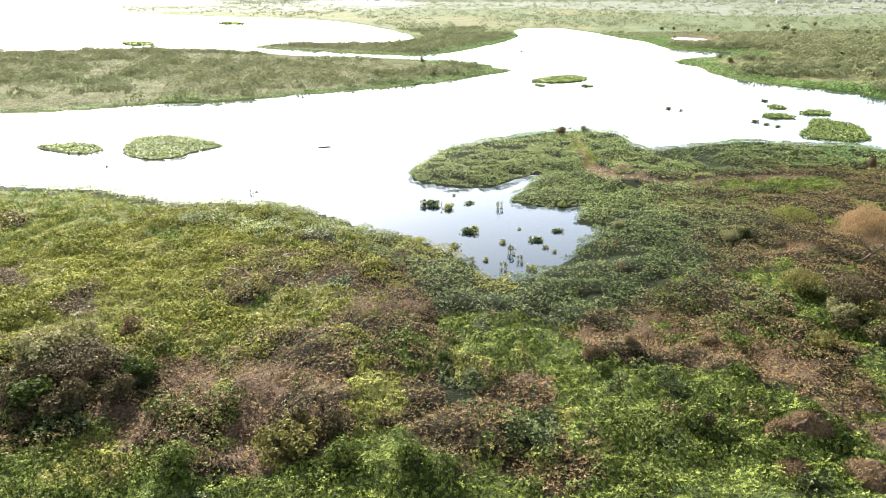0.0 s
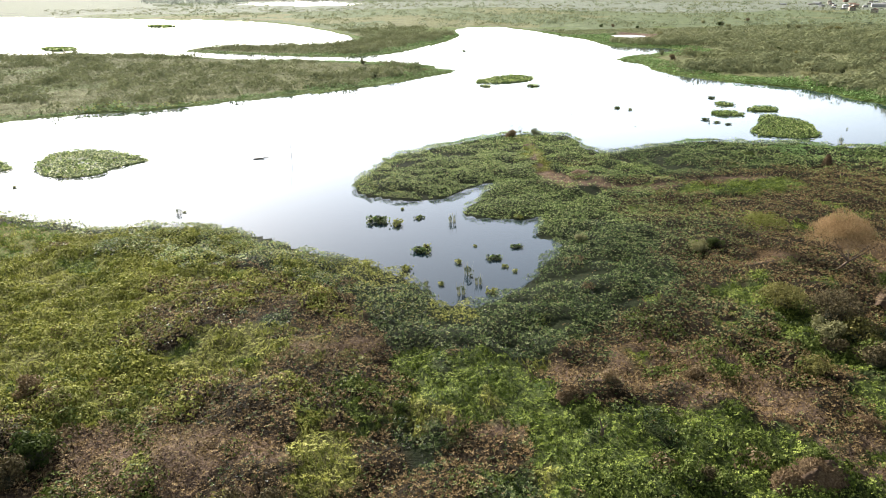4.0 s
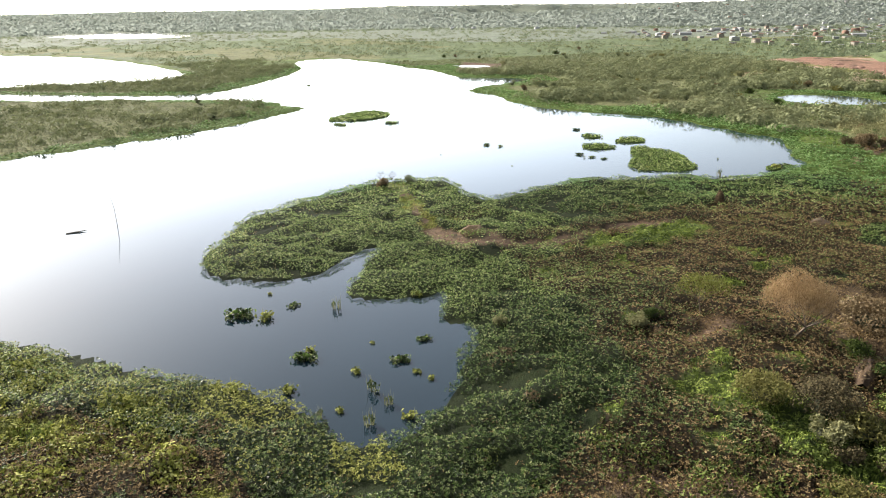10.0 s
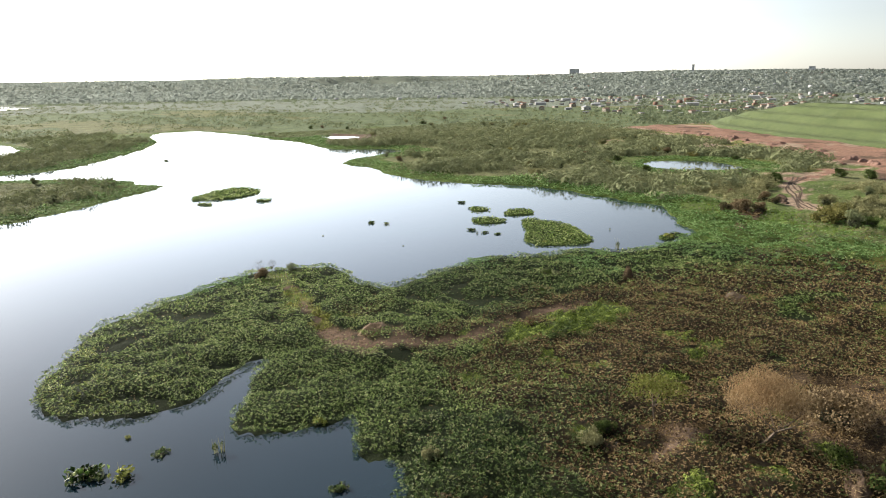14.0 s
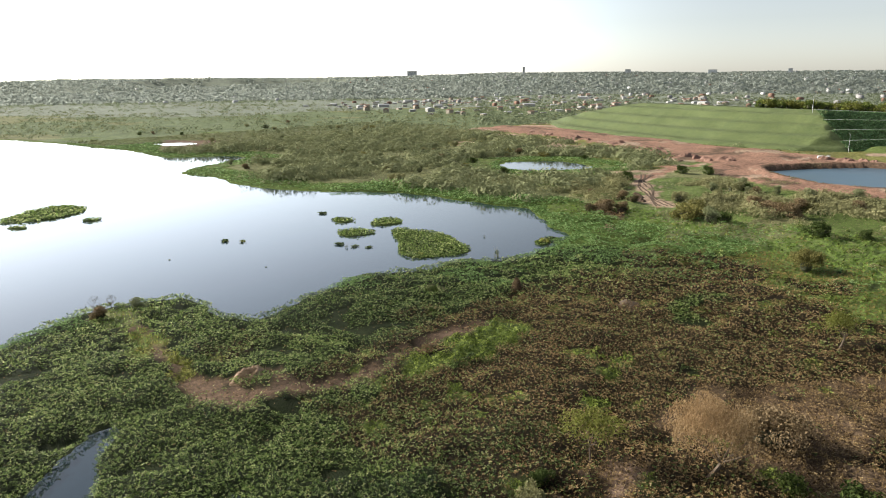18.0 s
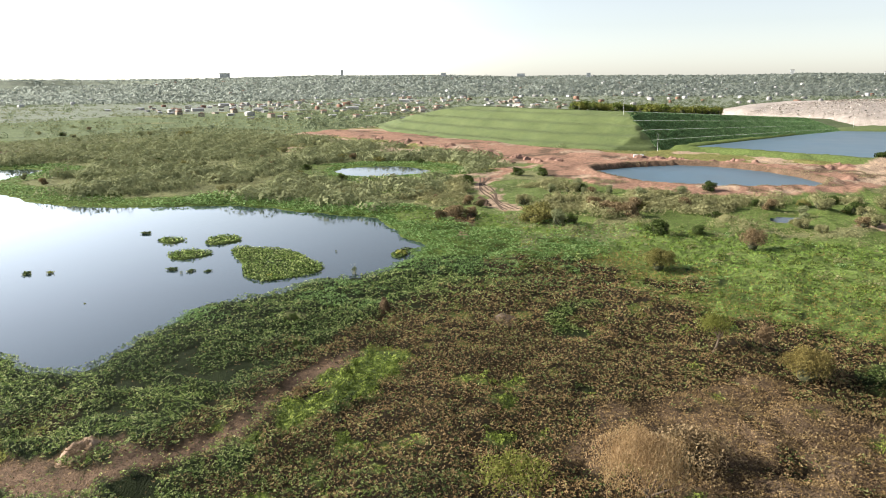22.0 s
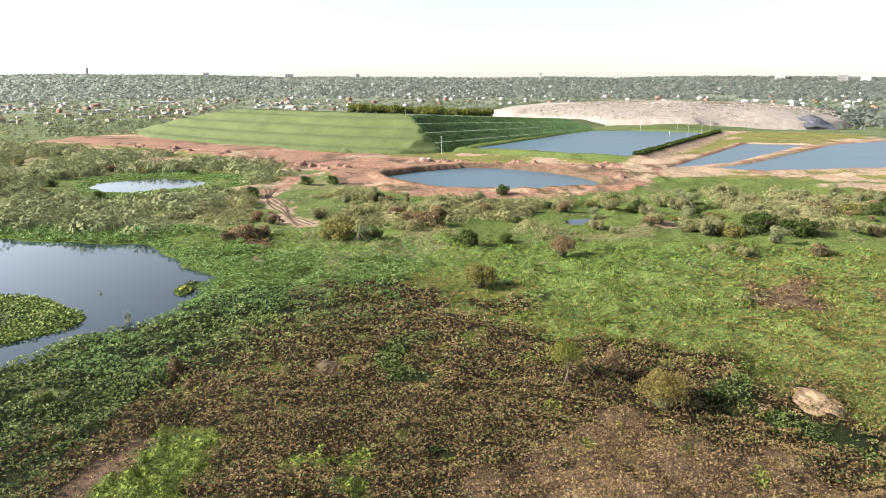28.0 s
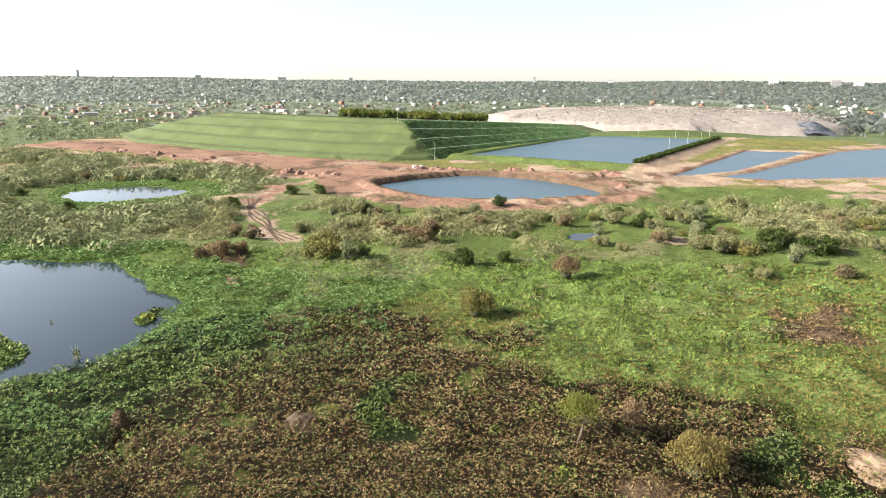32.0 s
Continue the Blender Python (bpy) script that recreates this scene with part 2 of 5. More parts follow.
# pale blue-grey: the haze over far trees is put into the leaf colour
M_HAZED_WOODS = leaf_mat("hazed_woodland_leaf", [(0.212, 0.242, 0.234), (0.24, 0.27, 0.26), (0.27, 0.298, 0.286)], 0.8, 0.72, 0.04)
# dark colour of the added bush cores, standing in for shade inside crowns
M_CORE_SHADE = rough_mat("shade_core", (0.022, 0.026, 0.01), (0.07, 0.076, 0.033), 3.0, 0.9, 0.8, 0.2)
# greener than the hill trees, still paled by haze mixed into the colour
M_MIDWOODS = leaf_mat("hazed_plain_tree_leaf", [(0.135, 0.165, 0.11), (0.165, 0.195, 0.132), (0.2, 0.23, 0.16)], 0.8, 0.7, 0.04)
M_BARK = rough_mat("bark", (0.06, 0.042, 0.03), (0.16, 0.12, 0.085), 4.0)
M_REDEARTH = rough_mat("red_earth", (0.15, 0.075, 0.052), (0.29, 0.175, 0.132), 0.3, 0.95, 0.6, 0.3)
M_SANDHEAP = rough_mat("pale_soil", (0.22, 0.145, 0.095), (0.37, 0.265, 0.185), 0.8, 0.95, 0.6, 0.2)
M_BROWNEARTH = rough_mat("brown_mound", (0.05, 0.03, 0.017), (0.13, 0.082, 0.048), 2.5, 0.95, 0.8, 0.15)
M_CONCRETE = rough_mat("broken_concrete", (0.3, 0.28, 0.26), (0.52, 0.5, 0.47), 1.5)
# far tower walls lightened: haze in front of them put into the colour
M_HAZYWALL = rough_mat("hazed_tower_wall", (0.6, 0.61, 0.62), (0.72, 0.72, 0.72), 0.2)
M_MOUND = rough_mat("turf", (0.05, 0.074, 0.02), (0.102, 0.13, 0.042), 0.09, 0.95, 0.7, 0.5)
M_DRAIN = rough_mat("pale_drain", (0.12, 0.16, 0.11), (0.45, 0.47, 0.41), 0.15)
M_WASTE = rough_mat("waste_cover", (0.2, 0.175, 0.155), (0.42, 0.365, 0.33), 0.2, 0.95, 0.9, 1.0)
M_TARP = rough_mat("dark_liner", (0.02, 0.024, 0.034), (0.16, 0.17, 0.2), 0.25, 0.5, 0.8, 0.6)
M_WHITE = rough_mat("white_plaster", (0.31, 0.3, 0.285), (0.46, 0.445, 0.42), 0.5)
M_CREAM = rough_mat("cream_plaster", (0.27, 0.235, 0.19), (0.39, 0.345, 0.285), 0.5)
M_GREYWALL = rough_mat("grey_render", (0.2, 0.197, 0.193), (0.3, 0.293, 0.286), 0.5)
M_TILE = rough_mat("clay_tile", (0.14, 0.075, 0.05), (0.24, 0.14, 0.1), 1.2)
M_SHEET = rough_mat("metal_sheet", (0.26, 0.265, 0.27), (0.42, 0.42, 0.42), 0.6, 0.5)
M_GLASS = rough_mat("window_glass", (0.02, 0.025, 0.03), (0.06, 0.07, 0.08), 1.0, 0.15, 0.0)
M_STEEL = rough_mat("galvanised_steel", (0.45, 0.46, 0.46), (0.65, 0.66, 0.66), 3.0, 0.4, 0.1, 0.02, 0.6)
M_WOOD = rough_mat("grey_wood", (0.12, 0.1, 0.08), (0.3, 0.26, 0.21), 3.0)


# ---- plan arithmetic ----
def lattice(ix, iy, seed):
    h = (ix.astype(np.int64) * 374761393 + iy.astype(np.int64) * 668265263 + seed * 982451653) & 0x7FFFFFFF
    h = ((h ^ (h >> 13)) * 1274126177) & 0x7FFFFFFF
    return ((h ^ (h >> 16)) & 0xFFFF) / 65535.0


def vnoise(x, y, seed=0):
    fx, fy = np.floor(x), np.floor(y)
    u, v = x - fx, y - fy
    u, v = u * u * (3 - 2 * u), v * v * (3 - 2 * v)
    a, b = lattice(fx, fy, seed), lattice(fx + 1, fy, seed)
    c, d = lattice(fx, fy + 1, seed), lattice(fx + 1, fy + 1, seed)
    return (a * (1 - u) + b * u) * (1 - v) + (c * (1 - u) + d * u) * v


def fbm(x, y, size, seed=0, octaves=4):
    """Smooth noise from -1 to 1 with its largest features of the given size."""
    total, amp, norm = 0.0, 1.0, 0.0
    for k in range(octaves):
        total = total + amp * (vnoise(x / size * 2**k + 17.3 * k, y / size * 2**k - 9.1 * k, seed + k) * 2 - 1)
        norm, amp = norm + amp, amp * 0.5
    return total / norm * 1.6


def rounded(points, rounds=1):
    """A closed outline with its corners cut, so that it runs in curves."""
    p = np.array(points, float)
    for _ in range(rounds):
        q = np.roll(p, -1, 0)
        p = np.stack([p * 0.75 + q * 0.25, p * 0.25 + q * 0.75], 1).reshape(-1, 2)
    return p


def outside(x, y, outline):
    """Distance to an outline: negative inside it."""
    best, inside = np.full(x.shape, 1e12), np.zeros(x.shape, bool)
    q = np.roll(outline, -1, 0)
    for (ax, ay), (bx, by) in zip(outline, q):
        dx, dy = bx - ax, by - ay
        t = np.clip(((x - ax) * dx + (y - ay) * dy) / (dx * dx + dy * dy + 1e-9), 0, 1)
        best = np.minimum(best, (x - ax - t * dx) ** 2 + (y - ay - t * dy) ** 2)
        if ay != by:
            inside ^= ((ay > y) != (by > y)) & (x < (bx - ax) * (y - ay) / (by - ay) + ax)
    return np.where(inside, -1, 1) * np.sqrt(best)


def off_line(x, y, line):
    """Distance to an unclosed line."""
    best = np.full(x.shape, 1e12)
    for (ax, ay), (bx, by) in zip(line, line[1:]):
        dx, dy = bx - ax, by - ay
        t = np.clip(((x - ax) * dx + (y - ay) * dy) / (dx * dx + dy * dy + 1e-9), 0, 1)
        best = np.minimum(best, (x - ax - t * dx) ** 2 + (y - ay - t * dy) ** 2)
    return np.sqrt(best)


def smooth(a, b, v):
    t = np.clip((v - a) / (b - a), 0, 1)
    return t * t * (3 - 2 * t)


# the lake: near shore and bay, the east end, the far shore, the second basin
SHORE_NEAR = [(-420, 225), (-250, 205), (-110, 170), (-67, 151), (-54, 147), (-46, 143), (-36, 137), (-26, 132), (-16, 131), (-8, 127), (-3, 125), (3, 119), (4, 116),
              (9, 112), (14, 106), (18, 101), (20, 95), (22, 91.5), (24, 89.5), (27, 89.5), (30, 91), (34, 94), (36, 97), (38, 101),
              (42, 105), (45, 109), (42, 111), (43, 114), (43.5, 117), (46, 120), (47, 122), (44, 120.5), (39, 122.5), (35.5, 125.5), (35.5, 129), (39, 133), (41, 138), (45, 142.5), (44, 144),
              (40.5, 141.5), (36.5, 137), (32.5, 134), (25, 135), (20, 138.5), (16.5, 142), (16, 148), (17, 154), (20, 158), (25, 164), (28, 172), (35, 175)]
SHORE_EAST = [(45, 181.5), (54, 185.5), (62, 187), (70, 186), (77, 181), (74, 170), (74, 166), (79, 160.5), (84, 164.5), (95, 166), (106, 167),
              (116, 164.5), (131, 158), (140, 151), (149, 152.5), (157, 154), (164, 154.5), (169, 162), (180, 176), (191, 187), (188, 202), (190, 227), (184, 247),
              (170, 267), (162, 296), (170, 325), (167, 349), (178, 365), (199, 373), (223, 382), (225, 402), (205, 413), (197, 431)]
SHORE_FAR = [(207, 482), (202, 517), (197, 579), (188, 642), (165, 645), (140, 610), (136, 560), (118, 507), (89, 459), (65, 423), (45, 411), (23, 414),
             (-2, 433), (-36, 457), (-61, 477), (-39, 499), (12, 493), (36, 496), (54, 530), (50, 592), (16, 724), (-18, 809),
             (-85, 894), (-153, 929), (-280, 1047), (-410, 1124), (-560, 1160), (-560, 700)]
LAKE = rounded(SHORE_NEAR + SHORE_EAST + SHORE_FAR)
PENINSULA = rounded([(-480, 262), (-300, 235), (-130, 238), (-89, 242), (-74, 247), (-59, 252), (-34, 255), (-20, 264), (0, 271), (17, 281), (36, 288),
                     (52, 301), (66, 316), (82, 328), (74, 338), (70, 358), (58, 372), (22, 394), (-23, 412), (-57, 447), (-97, 471), (-134, 481), (-180, 462), (-480, 470)])
POOL = rounded([(280, 268), (298, 258), (306, 239), (291, 218), (274, 226), (260, 243)])
RIVER = [(1566, 3318), (2099, 3241), (2522, 2913), (2055, 2363), (1711, 2650), (1343, 2799)]
FAR_WATER = [rounded(p) for p in ([(92, 1862), (127, 1523), (158, 1417), (112, 1299), (20, 1310), (-150, 1600)],
                                  [(989, 1108), (1070, 890), (985, 830), (930, 1000)],
                                  RIVER, [(230, 516), (252, 509), (257, 486), (234, 480)],
                                  [(229, 82), (236, 83), (242, 79), (240, 74), (232, 75)])]
# lined ponds beside the landfill: outline, water level, height and width of the bank
POND_RED = np.array([(319, 157), (339, 144), (354, 128), (356, 119), (353, 105), (344, 88.5), (331, 77), (315, 68), (297, 70), (288, 87), (283, 104), (281, 122), (285, 131), (293, 140), (304, 150)], float)
POND_BIG = np.array([(436, 132), (620, 50), (590, -34), (402, 48)], float)
POND_LONG = np.array([(360, 37), (507, -35), (503, -71), (388, 2)], float)
POND_EAST = np.array([(366, 17), (388, -6), (513, -92), (570, -170), (420, -170), (377, -60), (357, -2)], float)
PONDS = [("red_pond", POND_RED, 0.5, 2.1, 6.5), ("landfill_pond", POND_BIG, 1.8, 0.9, 12.0),
         ("long_pond", POND_LONG, 0.8, 0.9, 5.0), ("east_pond", POND_EAST, 0.8, 0.9, 6.0)]
ISLANDS = [rounded(p, 2) for p in (
    [(-52, 182), (-53, 193), (-47, 199), (-37, 194), (-31, 188), (-26, 181), (-33, 177), (-35, 170), (-41, 168), (-48, 172)],
    [(-77, 188), (-68, 192), (-61, 189), (-55, 182), (-59, 176), (-65, 179)],
    [(77, 292), (91, 304), (102, 308), (106, 295), (94, 283), (80, 285)],
    [(140, 196), (145, 197), (146, 189), (147, 181), (142, 173), (136, 163), (128, 166), (122, 170), (124, 177), (131, 183)],
    [(130, 206), (136, 206), (138, 200), (135, 195), (127, 199)],
    [(145, 209), (152, 210), (153, 203), (148, 199), (141, 203)], [(140, 220), (145, 220), (145, 213), (138, 212)])]
ISLANDS += [rounded(p, 2) for p in (
    [(-154, 523), (-144, 539), (-123, 515), (-133, 500)], [(-133, 775), (-120, 793), (-95, 755), (-113, 750)],
    [(150, 156), (153, 159.5), (157, 159), (157, 157), (153, 155)],
    [(76, 280), (79, 281), (82, 277), (79, 274)], [(94, 275), (98, 276), (100, 272), (96, 271)])]

MUD_TRACK = [(62, 184), (60, 170), (58, 158), (55.5, 147), (55.5, 140), (58, 137), (65, 134), (72, 131.5), (82, 133), (92, 133), (98, 132)]
DIRT_TRACK = [(215.5, 154), (228.6, 164.4), (244, 173.7), (262.6, 184.5), (277, 189), (290, 191), (306, 190), (321, 186)]
TRACK_BRANCH = [(268, 204), (279, 198), (294, 193)]
BANK_ROAD = [(340, 48), (372, 52), (398, 40), (480, 4), (590, -40), (640, -70), (700, -130), (760, -200)]
FRONT_ROAD = [(345, 45), (345, 15), (348, -20), (366, -75), (400, -170)]
RED_ROAD = rounded([(440, 420), (493, 417), (500, 372), (449, 288), (414, 220), (398, 167), (378, 134), (369, 106), (366, 79), (384, 43), (340, 38),
                    (306, 52), (300, 52), (276, 74), (264, 98), (264, 124), (280, 150), (296, 170), (322, 180), (353, 220), (387, 276), (431, 354)])

# kinds of ground cover: 0 green hyacinth, 1 wilted hyacinth, 2 yellow marsh grass, 3 meadow grass, 4 dead litter, 5
# straw, 6 scrub,
# 7 red earth, 8 pale track, 9 far plain, 10 mud, 11 far wooded land with distance haze in its colour
# 0 and 1 near black: shade between the leaves put into the ground colour
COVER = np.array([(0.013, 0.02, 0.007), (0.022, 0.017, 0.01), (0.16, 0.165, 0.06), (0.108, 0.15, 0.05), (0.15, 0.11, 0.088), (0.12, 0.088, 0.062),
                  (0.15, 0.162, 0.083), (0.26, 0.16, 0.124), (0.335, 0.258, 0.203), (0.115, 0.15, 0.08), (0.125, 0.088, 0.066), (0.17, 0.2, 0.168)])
# patches, later over earlier: x, y, half length, half width, turn, kind
PATCHES = [(75, 95, 95, 62, 0, 1), (30, 40, 80, 30, 0, 3), (-40, 100, 62, 44, 0, 2)]
# the near marsh: kind and outline
ZONES = [(1, [(-16, 103), (-8, 104), (3, 97), (10, 94), (20, 90), (22, 84), (14, 80), (6, 82), (0, 87), (-7, 87), (-12, 91)]),
         (0, [(-25, 132), (2, 121), (13, 106), (22, 93), (19, 88), (11, 92), (-1, 105), (-22, 117)]),
         (4, [(0, 82), (14, 81), (16, 78), (9, 76), (3, 78)]),
         (2, [(-14, 84), (0, 83.5), (3, 79), (0, 75), (-7, 74), (-14, 76)])]
ZONES_B = [(1, [(-8, 76.5), (-1, 78), (6, 76.5), (10.5, 71), (5, 66), (2, 64), (-4, 66), (-9, 70)]),
           (4, [(-17, 70), (-6, 69), (1, 62), (3, 57), (-2, 52), (-10, 55), (-17, 56), (-20, 63)]),
           (2, [(2, 69), (8, 67), (8, 54), (4, 54), (3, 60), (1, 64)]),
           (1, [(-36, 77), (-22, 77), (-18, 69), (-19, 63), (-19, 57), (-28, 57)])]
ZONES_C = [(1, [(25, 77), (30, 86), (54, 83), (62, 72), (52, 56), (45, 56), (38, 62), (27, 66)]),
           (3, [(16, 76), (23, 76), (27, 67), (31, 61), (38, 57), (46, 55), (50, 46), (46, 38), (8, 38), (8, 50), (20, 51), (23, 54), (22, 61), (18, 67)]),
           (4, [(17, 67), (21, 65), (19, 61), (15, 62)]),
           (4, [(29, 72), (43, 75), (54, 68), (50, 60), (42, 59), (38, 64), (27, 67)]),
           (1, [(7.5, 66), (14, 67), (20.5, 63), (23, 55), (22.5, 50), (19, 48), (11, 49), (7.5, 56)])]
ZONES_D = [(3, [(55, 88), (64, 86), (68, 78), (72, 70), (64, 62), (58, 66), (57, 76), (54, 82)]),
           (3, [(74, 131), (85, 129), (90, 132), (102, 131), (104, 125), (92, 123), (83, 124), (75, 127)]),
           (5, [(84, 97), (95, 95), (98, 90), (109, 84), (113, 77), (108, 72), (103, 64), (97, 60), (90, 58), (84, 66), (80, 80)]),
           (4, [(44, 58), (52, 55), (58, 52), (54, 47), (46, 51)])]
ZONES_E = [(1, [(100, 120), (119, 133), (131, 124), (141, 112), (145, 98), (138, 88), (137, 72), (134, 60), (122, 61), (112, 67), (105, 76), (95, 95)]),
           (5, [(168, 51), (175, 37), (160, 40), (156, 52)]),
           (1, [(154, 101), (160, 90), (150, 89), (146, 98)]),
           (5, [(86, 96), (96, 95), (99, 90), (110, 84), (113, 77), (108, 71), (103, 64), (97, 60), (90, 60), (86, 70), (83, 84)])]
PATCHES_MID = [(42, 90, 10, 8, 0, 0), (61, 136.5, 7.5, 2.8, -18, 10), (38, 67, 7, 2.5, 0, 5)]
PATCHES_EAST = [(69, 95, 6, 3, 0, 4), (112, 100, 9, 5, 0, 1), 
                (166, 88, 34, 30, 0, 3)]
PATCHES_MEADOW = [ (150, 60, 34, 20, 0, 3), (178, 30, 44, 22, 0, 3), (196, 28, 18, 11, 0, 3), (150, 116, 22, 9, 30, 1), (181, 47, 9, 5, 0, 3),
                (163, 28, 7, 2.6, 0, 5), (125, 44, 18, 12, 0, 3), (170, 123, 12, 9, 0, 0), (252, 140, 22, 7, 0, 3), (228, 34, 26, 9, -20, 3), (215, 100, 24, 8, 0, 3),
                (241, 0, 26, 9, -40, 3)]
PATCHES_FAR = [ (315, -30, 12, 16, 0, 8), (195, 164, 14, 5, 30, 4), (262, 232, 18, 12, 0, 0), (250, 205, 30, 6, 0, 3), (310, 215, 28, 10, 60, 2), (222, 163, 6, 3, 30, 8), (248, 178, 11, 4.5, 30, 8), (119, 55.5, 5, 3, 0, 5), (230, 58, 9, 3, -40, 8), (177, 149, 5, 2.2, 30, 5), (266, 158, 14, 7, -50, 3)]


def spacing(stops):
    """Grid lines: (from, to, step) stretches joined, then growing steps out to the horizon on both sides."""
    lines = np.concatenate([np.arange(a, b, s) for a, b, s in stops])
    for sign, at, step in ((-1, lines[0], stops[0][2]), (1, lines[-1], stops[-1][2])):
        ext = []
        while abs(at) < 4600:
            step *= 1.055
            at += sign * step
            ext.append(at)
        lines = np.concatenate([np.array(ext)[::-1], lines]) if sign < 0 else np.concatenate([lines, ext])
    return lines


GX = spacing([(-60, 200, 1.4), (200, 640, 3.0)])
GY = spacing([(-60, 40, 2.5), (40, 195, 1.4), (195, 460, 3.0)])
XX, YY = np.meshgrid(GX, GY)


def shore(x, y):
    """Distance from the water's edge: positive on land."""
    s = np.maximum(outside(x, y, LAKE), -outside(x, y, PENINSULA))
    for other in (POOL, *FAR_WATER):
        s = np.minimum(s, outside(x, y, other))
    return s


S0 = shore(XX, YY)
SHORE = S0 + (fbm(XX, YY, 9.0, 3, 3) * 1.5 + np.abs(fbm(XX, YY, 5.0, 13, 2)) * 0.9 - 0.4) * smooth(2000, 300, np.hypot(XX - 60, YY - 80))
LINED = [outside(XX, YY, p[1]) for p in PONDS]
ROADS = outside(XX, YY, RED_ROAD) + fbm(XX, YY, 18, 21) * 5


def field(grid, x, y):
    """The value of a grid at given places."""
    i = np.clip(np.searchsorted(GX, x) - 1, 0, len(GX) - 2)
    j = np.clip(np.searchsorted(GY, y) - 1, 0, len(GY) - 2)
    u, v = (x - GX[i]) / (GX[i + 1] - GX[i]), (y - GY[j]) / (GY[j + 1] - GY[j])
    return (grid[j, i] * (1 - u) + grid[j, i + 1] * u) * (1 - v) + (grid[j + 1, i] * (1 - u) + grid[j + 1, i + 1] * u) * v


def ellipse_cover(kind, wx, wy, fleck, ellipses):
    for px, py, rx, ry, turn, k in ellipses:
        c, sn = math.cos(radians(turn)), math.sin(radians(turn))
        e = ((wx - px) * c + (wy - py) * sn) ** 2 / rx**2 + ((wy - py) * c - (wx - px) * sn) ** 2 / ry**2
        kind = np.where(e + 0.3 * fleck < 1, k, kind)
    return kind


def cover(x, y, s, roads):
    """The kind of cover at given places."""
    far = np.hypot(x - 60, y - 80)
    kind = np.where((far > 430) & (fbm(x, y, 160, 40) > -0.4), 9, 6)
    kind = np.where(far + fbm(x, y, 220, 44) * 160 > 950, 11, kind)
    kind = np.where((far < 560) & (fbm(x, y, 45, 41) > 0.45), 3, kind)
    kind = np.where((x > 185) & (x < 345) & (y < 190) & (y > -160) & (fbm(x, y, 24, 47) > -0.25), 3, kind)
    wx = x + fbm(x, y, 9, 31) * 3.5 + fbm(x, y, 2.2, 37, 3) * 1.6
    wy = y + fbm(x, y, 9, 32) * 3.5 + fbm(x, y, 2.2, 38, 3) * 1.6
    blot, fleck = fbm(x, y, 11, 42), fbm(x, y, 4, 43)
    groups = [(None, PATCHES), (ZONES + ZONES_B + ZONES_C + ZONES_D, PATCHES_MID + PATCHES_EAST + PATCHES_MEADOW + PATCHES_FAR), (ZONES_E, [])]
    for outlines, ellipses in groups:
        for k, outline in outlines or ():
            o = np.array(outline, float)
            (x0, y0), (x1, y1) = o.min(0) - 4, o.max(0) + 4
            at = (x > x0) & (x < x1) & (y > y0) & (y < y1)
            kind[at] = np.where(outside(wx[at], wy[at], o) + 0.8 * fleck[at] < 0, k, kind[at])
        kind = ellipse_cover(kind, wx, wy, fleck, ellipses)
    near = far < 190
    kind = np.where(near & (kind == 1) & (blot > 0.62), 0, kind)
    kind = np.where(near & (kind == 1) & (fleck > 0.75), 5, kind)
    kind = np.where(near & (kind == 3) & (blot > 0.5 + 0.6 * (x > 100)), 2, kind)
    kind = np.where(near & (kind == 3) & (fleck < -0.62 - 0.25 * (x > 100)), 0, kind)
    kind = np.where(near & (kind == 2) & (blot < -0.45) & (x < 90), 1, kind)
    kind = np.where(near & (kind == 2) & (fleck > 0.7), 3, kind)
    kind = np.where(near & ((kind == 4) | (kind == 5)) & (fleck < -0.45) & (x < 130), 1, kind)
    kind = np.where(near & ((kind == 4) | (kind == 5)) & (fleck > 0.72), 2, kind)
    band = 5.0 + 9.0 * smooth(4, 22, x + 5 * blot) + np.where((x > 80) & (y > 100), 6.0, 0.0) + fbm(x, y, 14, 33) * 6
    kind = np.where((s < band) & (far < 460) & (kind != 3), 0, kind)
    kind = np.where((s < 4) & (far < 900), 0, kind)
    kind = np.where((x > 14) & (x < 62) & (y > 122) & (y < 190), 0, kind)
    kind = np.where((x > 40) & (x < 140) & (y > 138) & (y < 170) & (fbm(x, y, 12, 34) < 0.35), 0, kind)
    kind = np.where((off_line(x + fbm(x, y, 6, 39) * 1.5, y, MUD_TRACK) < 1.6 + fleck * 1.4) & (s > 1), np.where((y > 148) & (fleck > -0.15), 2, 10), kind)
    kind = np.where(np.hypot((wx - 62) * 0.8, wy - 141.2) < 3.4, 10, kind)
    kind = np.where(near & (kind == 2) & (x > 40) & (y < 148), 3, kind)
    kind = np.where(np.minimum(off_line(wx, wy, DIRT_TRACK), off_line(wx, wy, TRACK_BRANCH) + 0.8) < 3.6 + 0.8 * fleck, np.where(blot > 0.4, 7, 8), kind)
    kind = np.where(np.hypot(wx - 60, wy - 182) < 5, 6, kind)
    kind = np.where(outside(x, y, np.array([(213, 460), (262, 400), (285, 470), (250, 525)], float)) < 0, 10, kind)
    kind = np.where((x > 330) & (x < 620) & (y < 420) & (roads > 0) & (y > -140), np.where(fbm(x, y, 30, 35) > 0.2, 8, 2), kind)
    big = outside(x, y, POND_BIG)
    kind = np.where((outside(x, y, POND_LONG) < 5 + 3 * fleck) | (outside(x, y, POND_EAST) < 5 + 3 * fleck), np.where(blot > -0.2, 8, 7), kind)
    kind = np.where(big < 15, 3, kind)
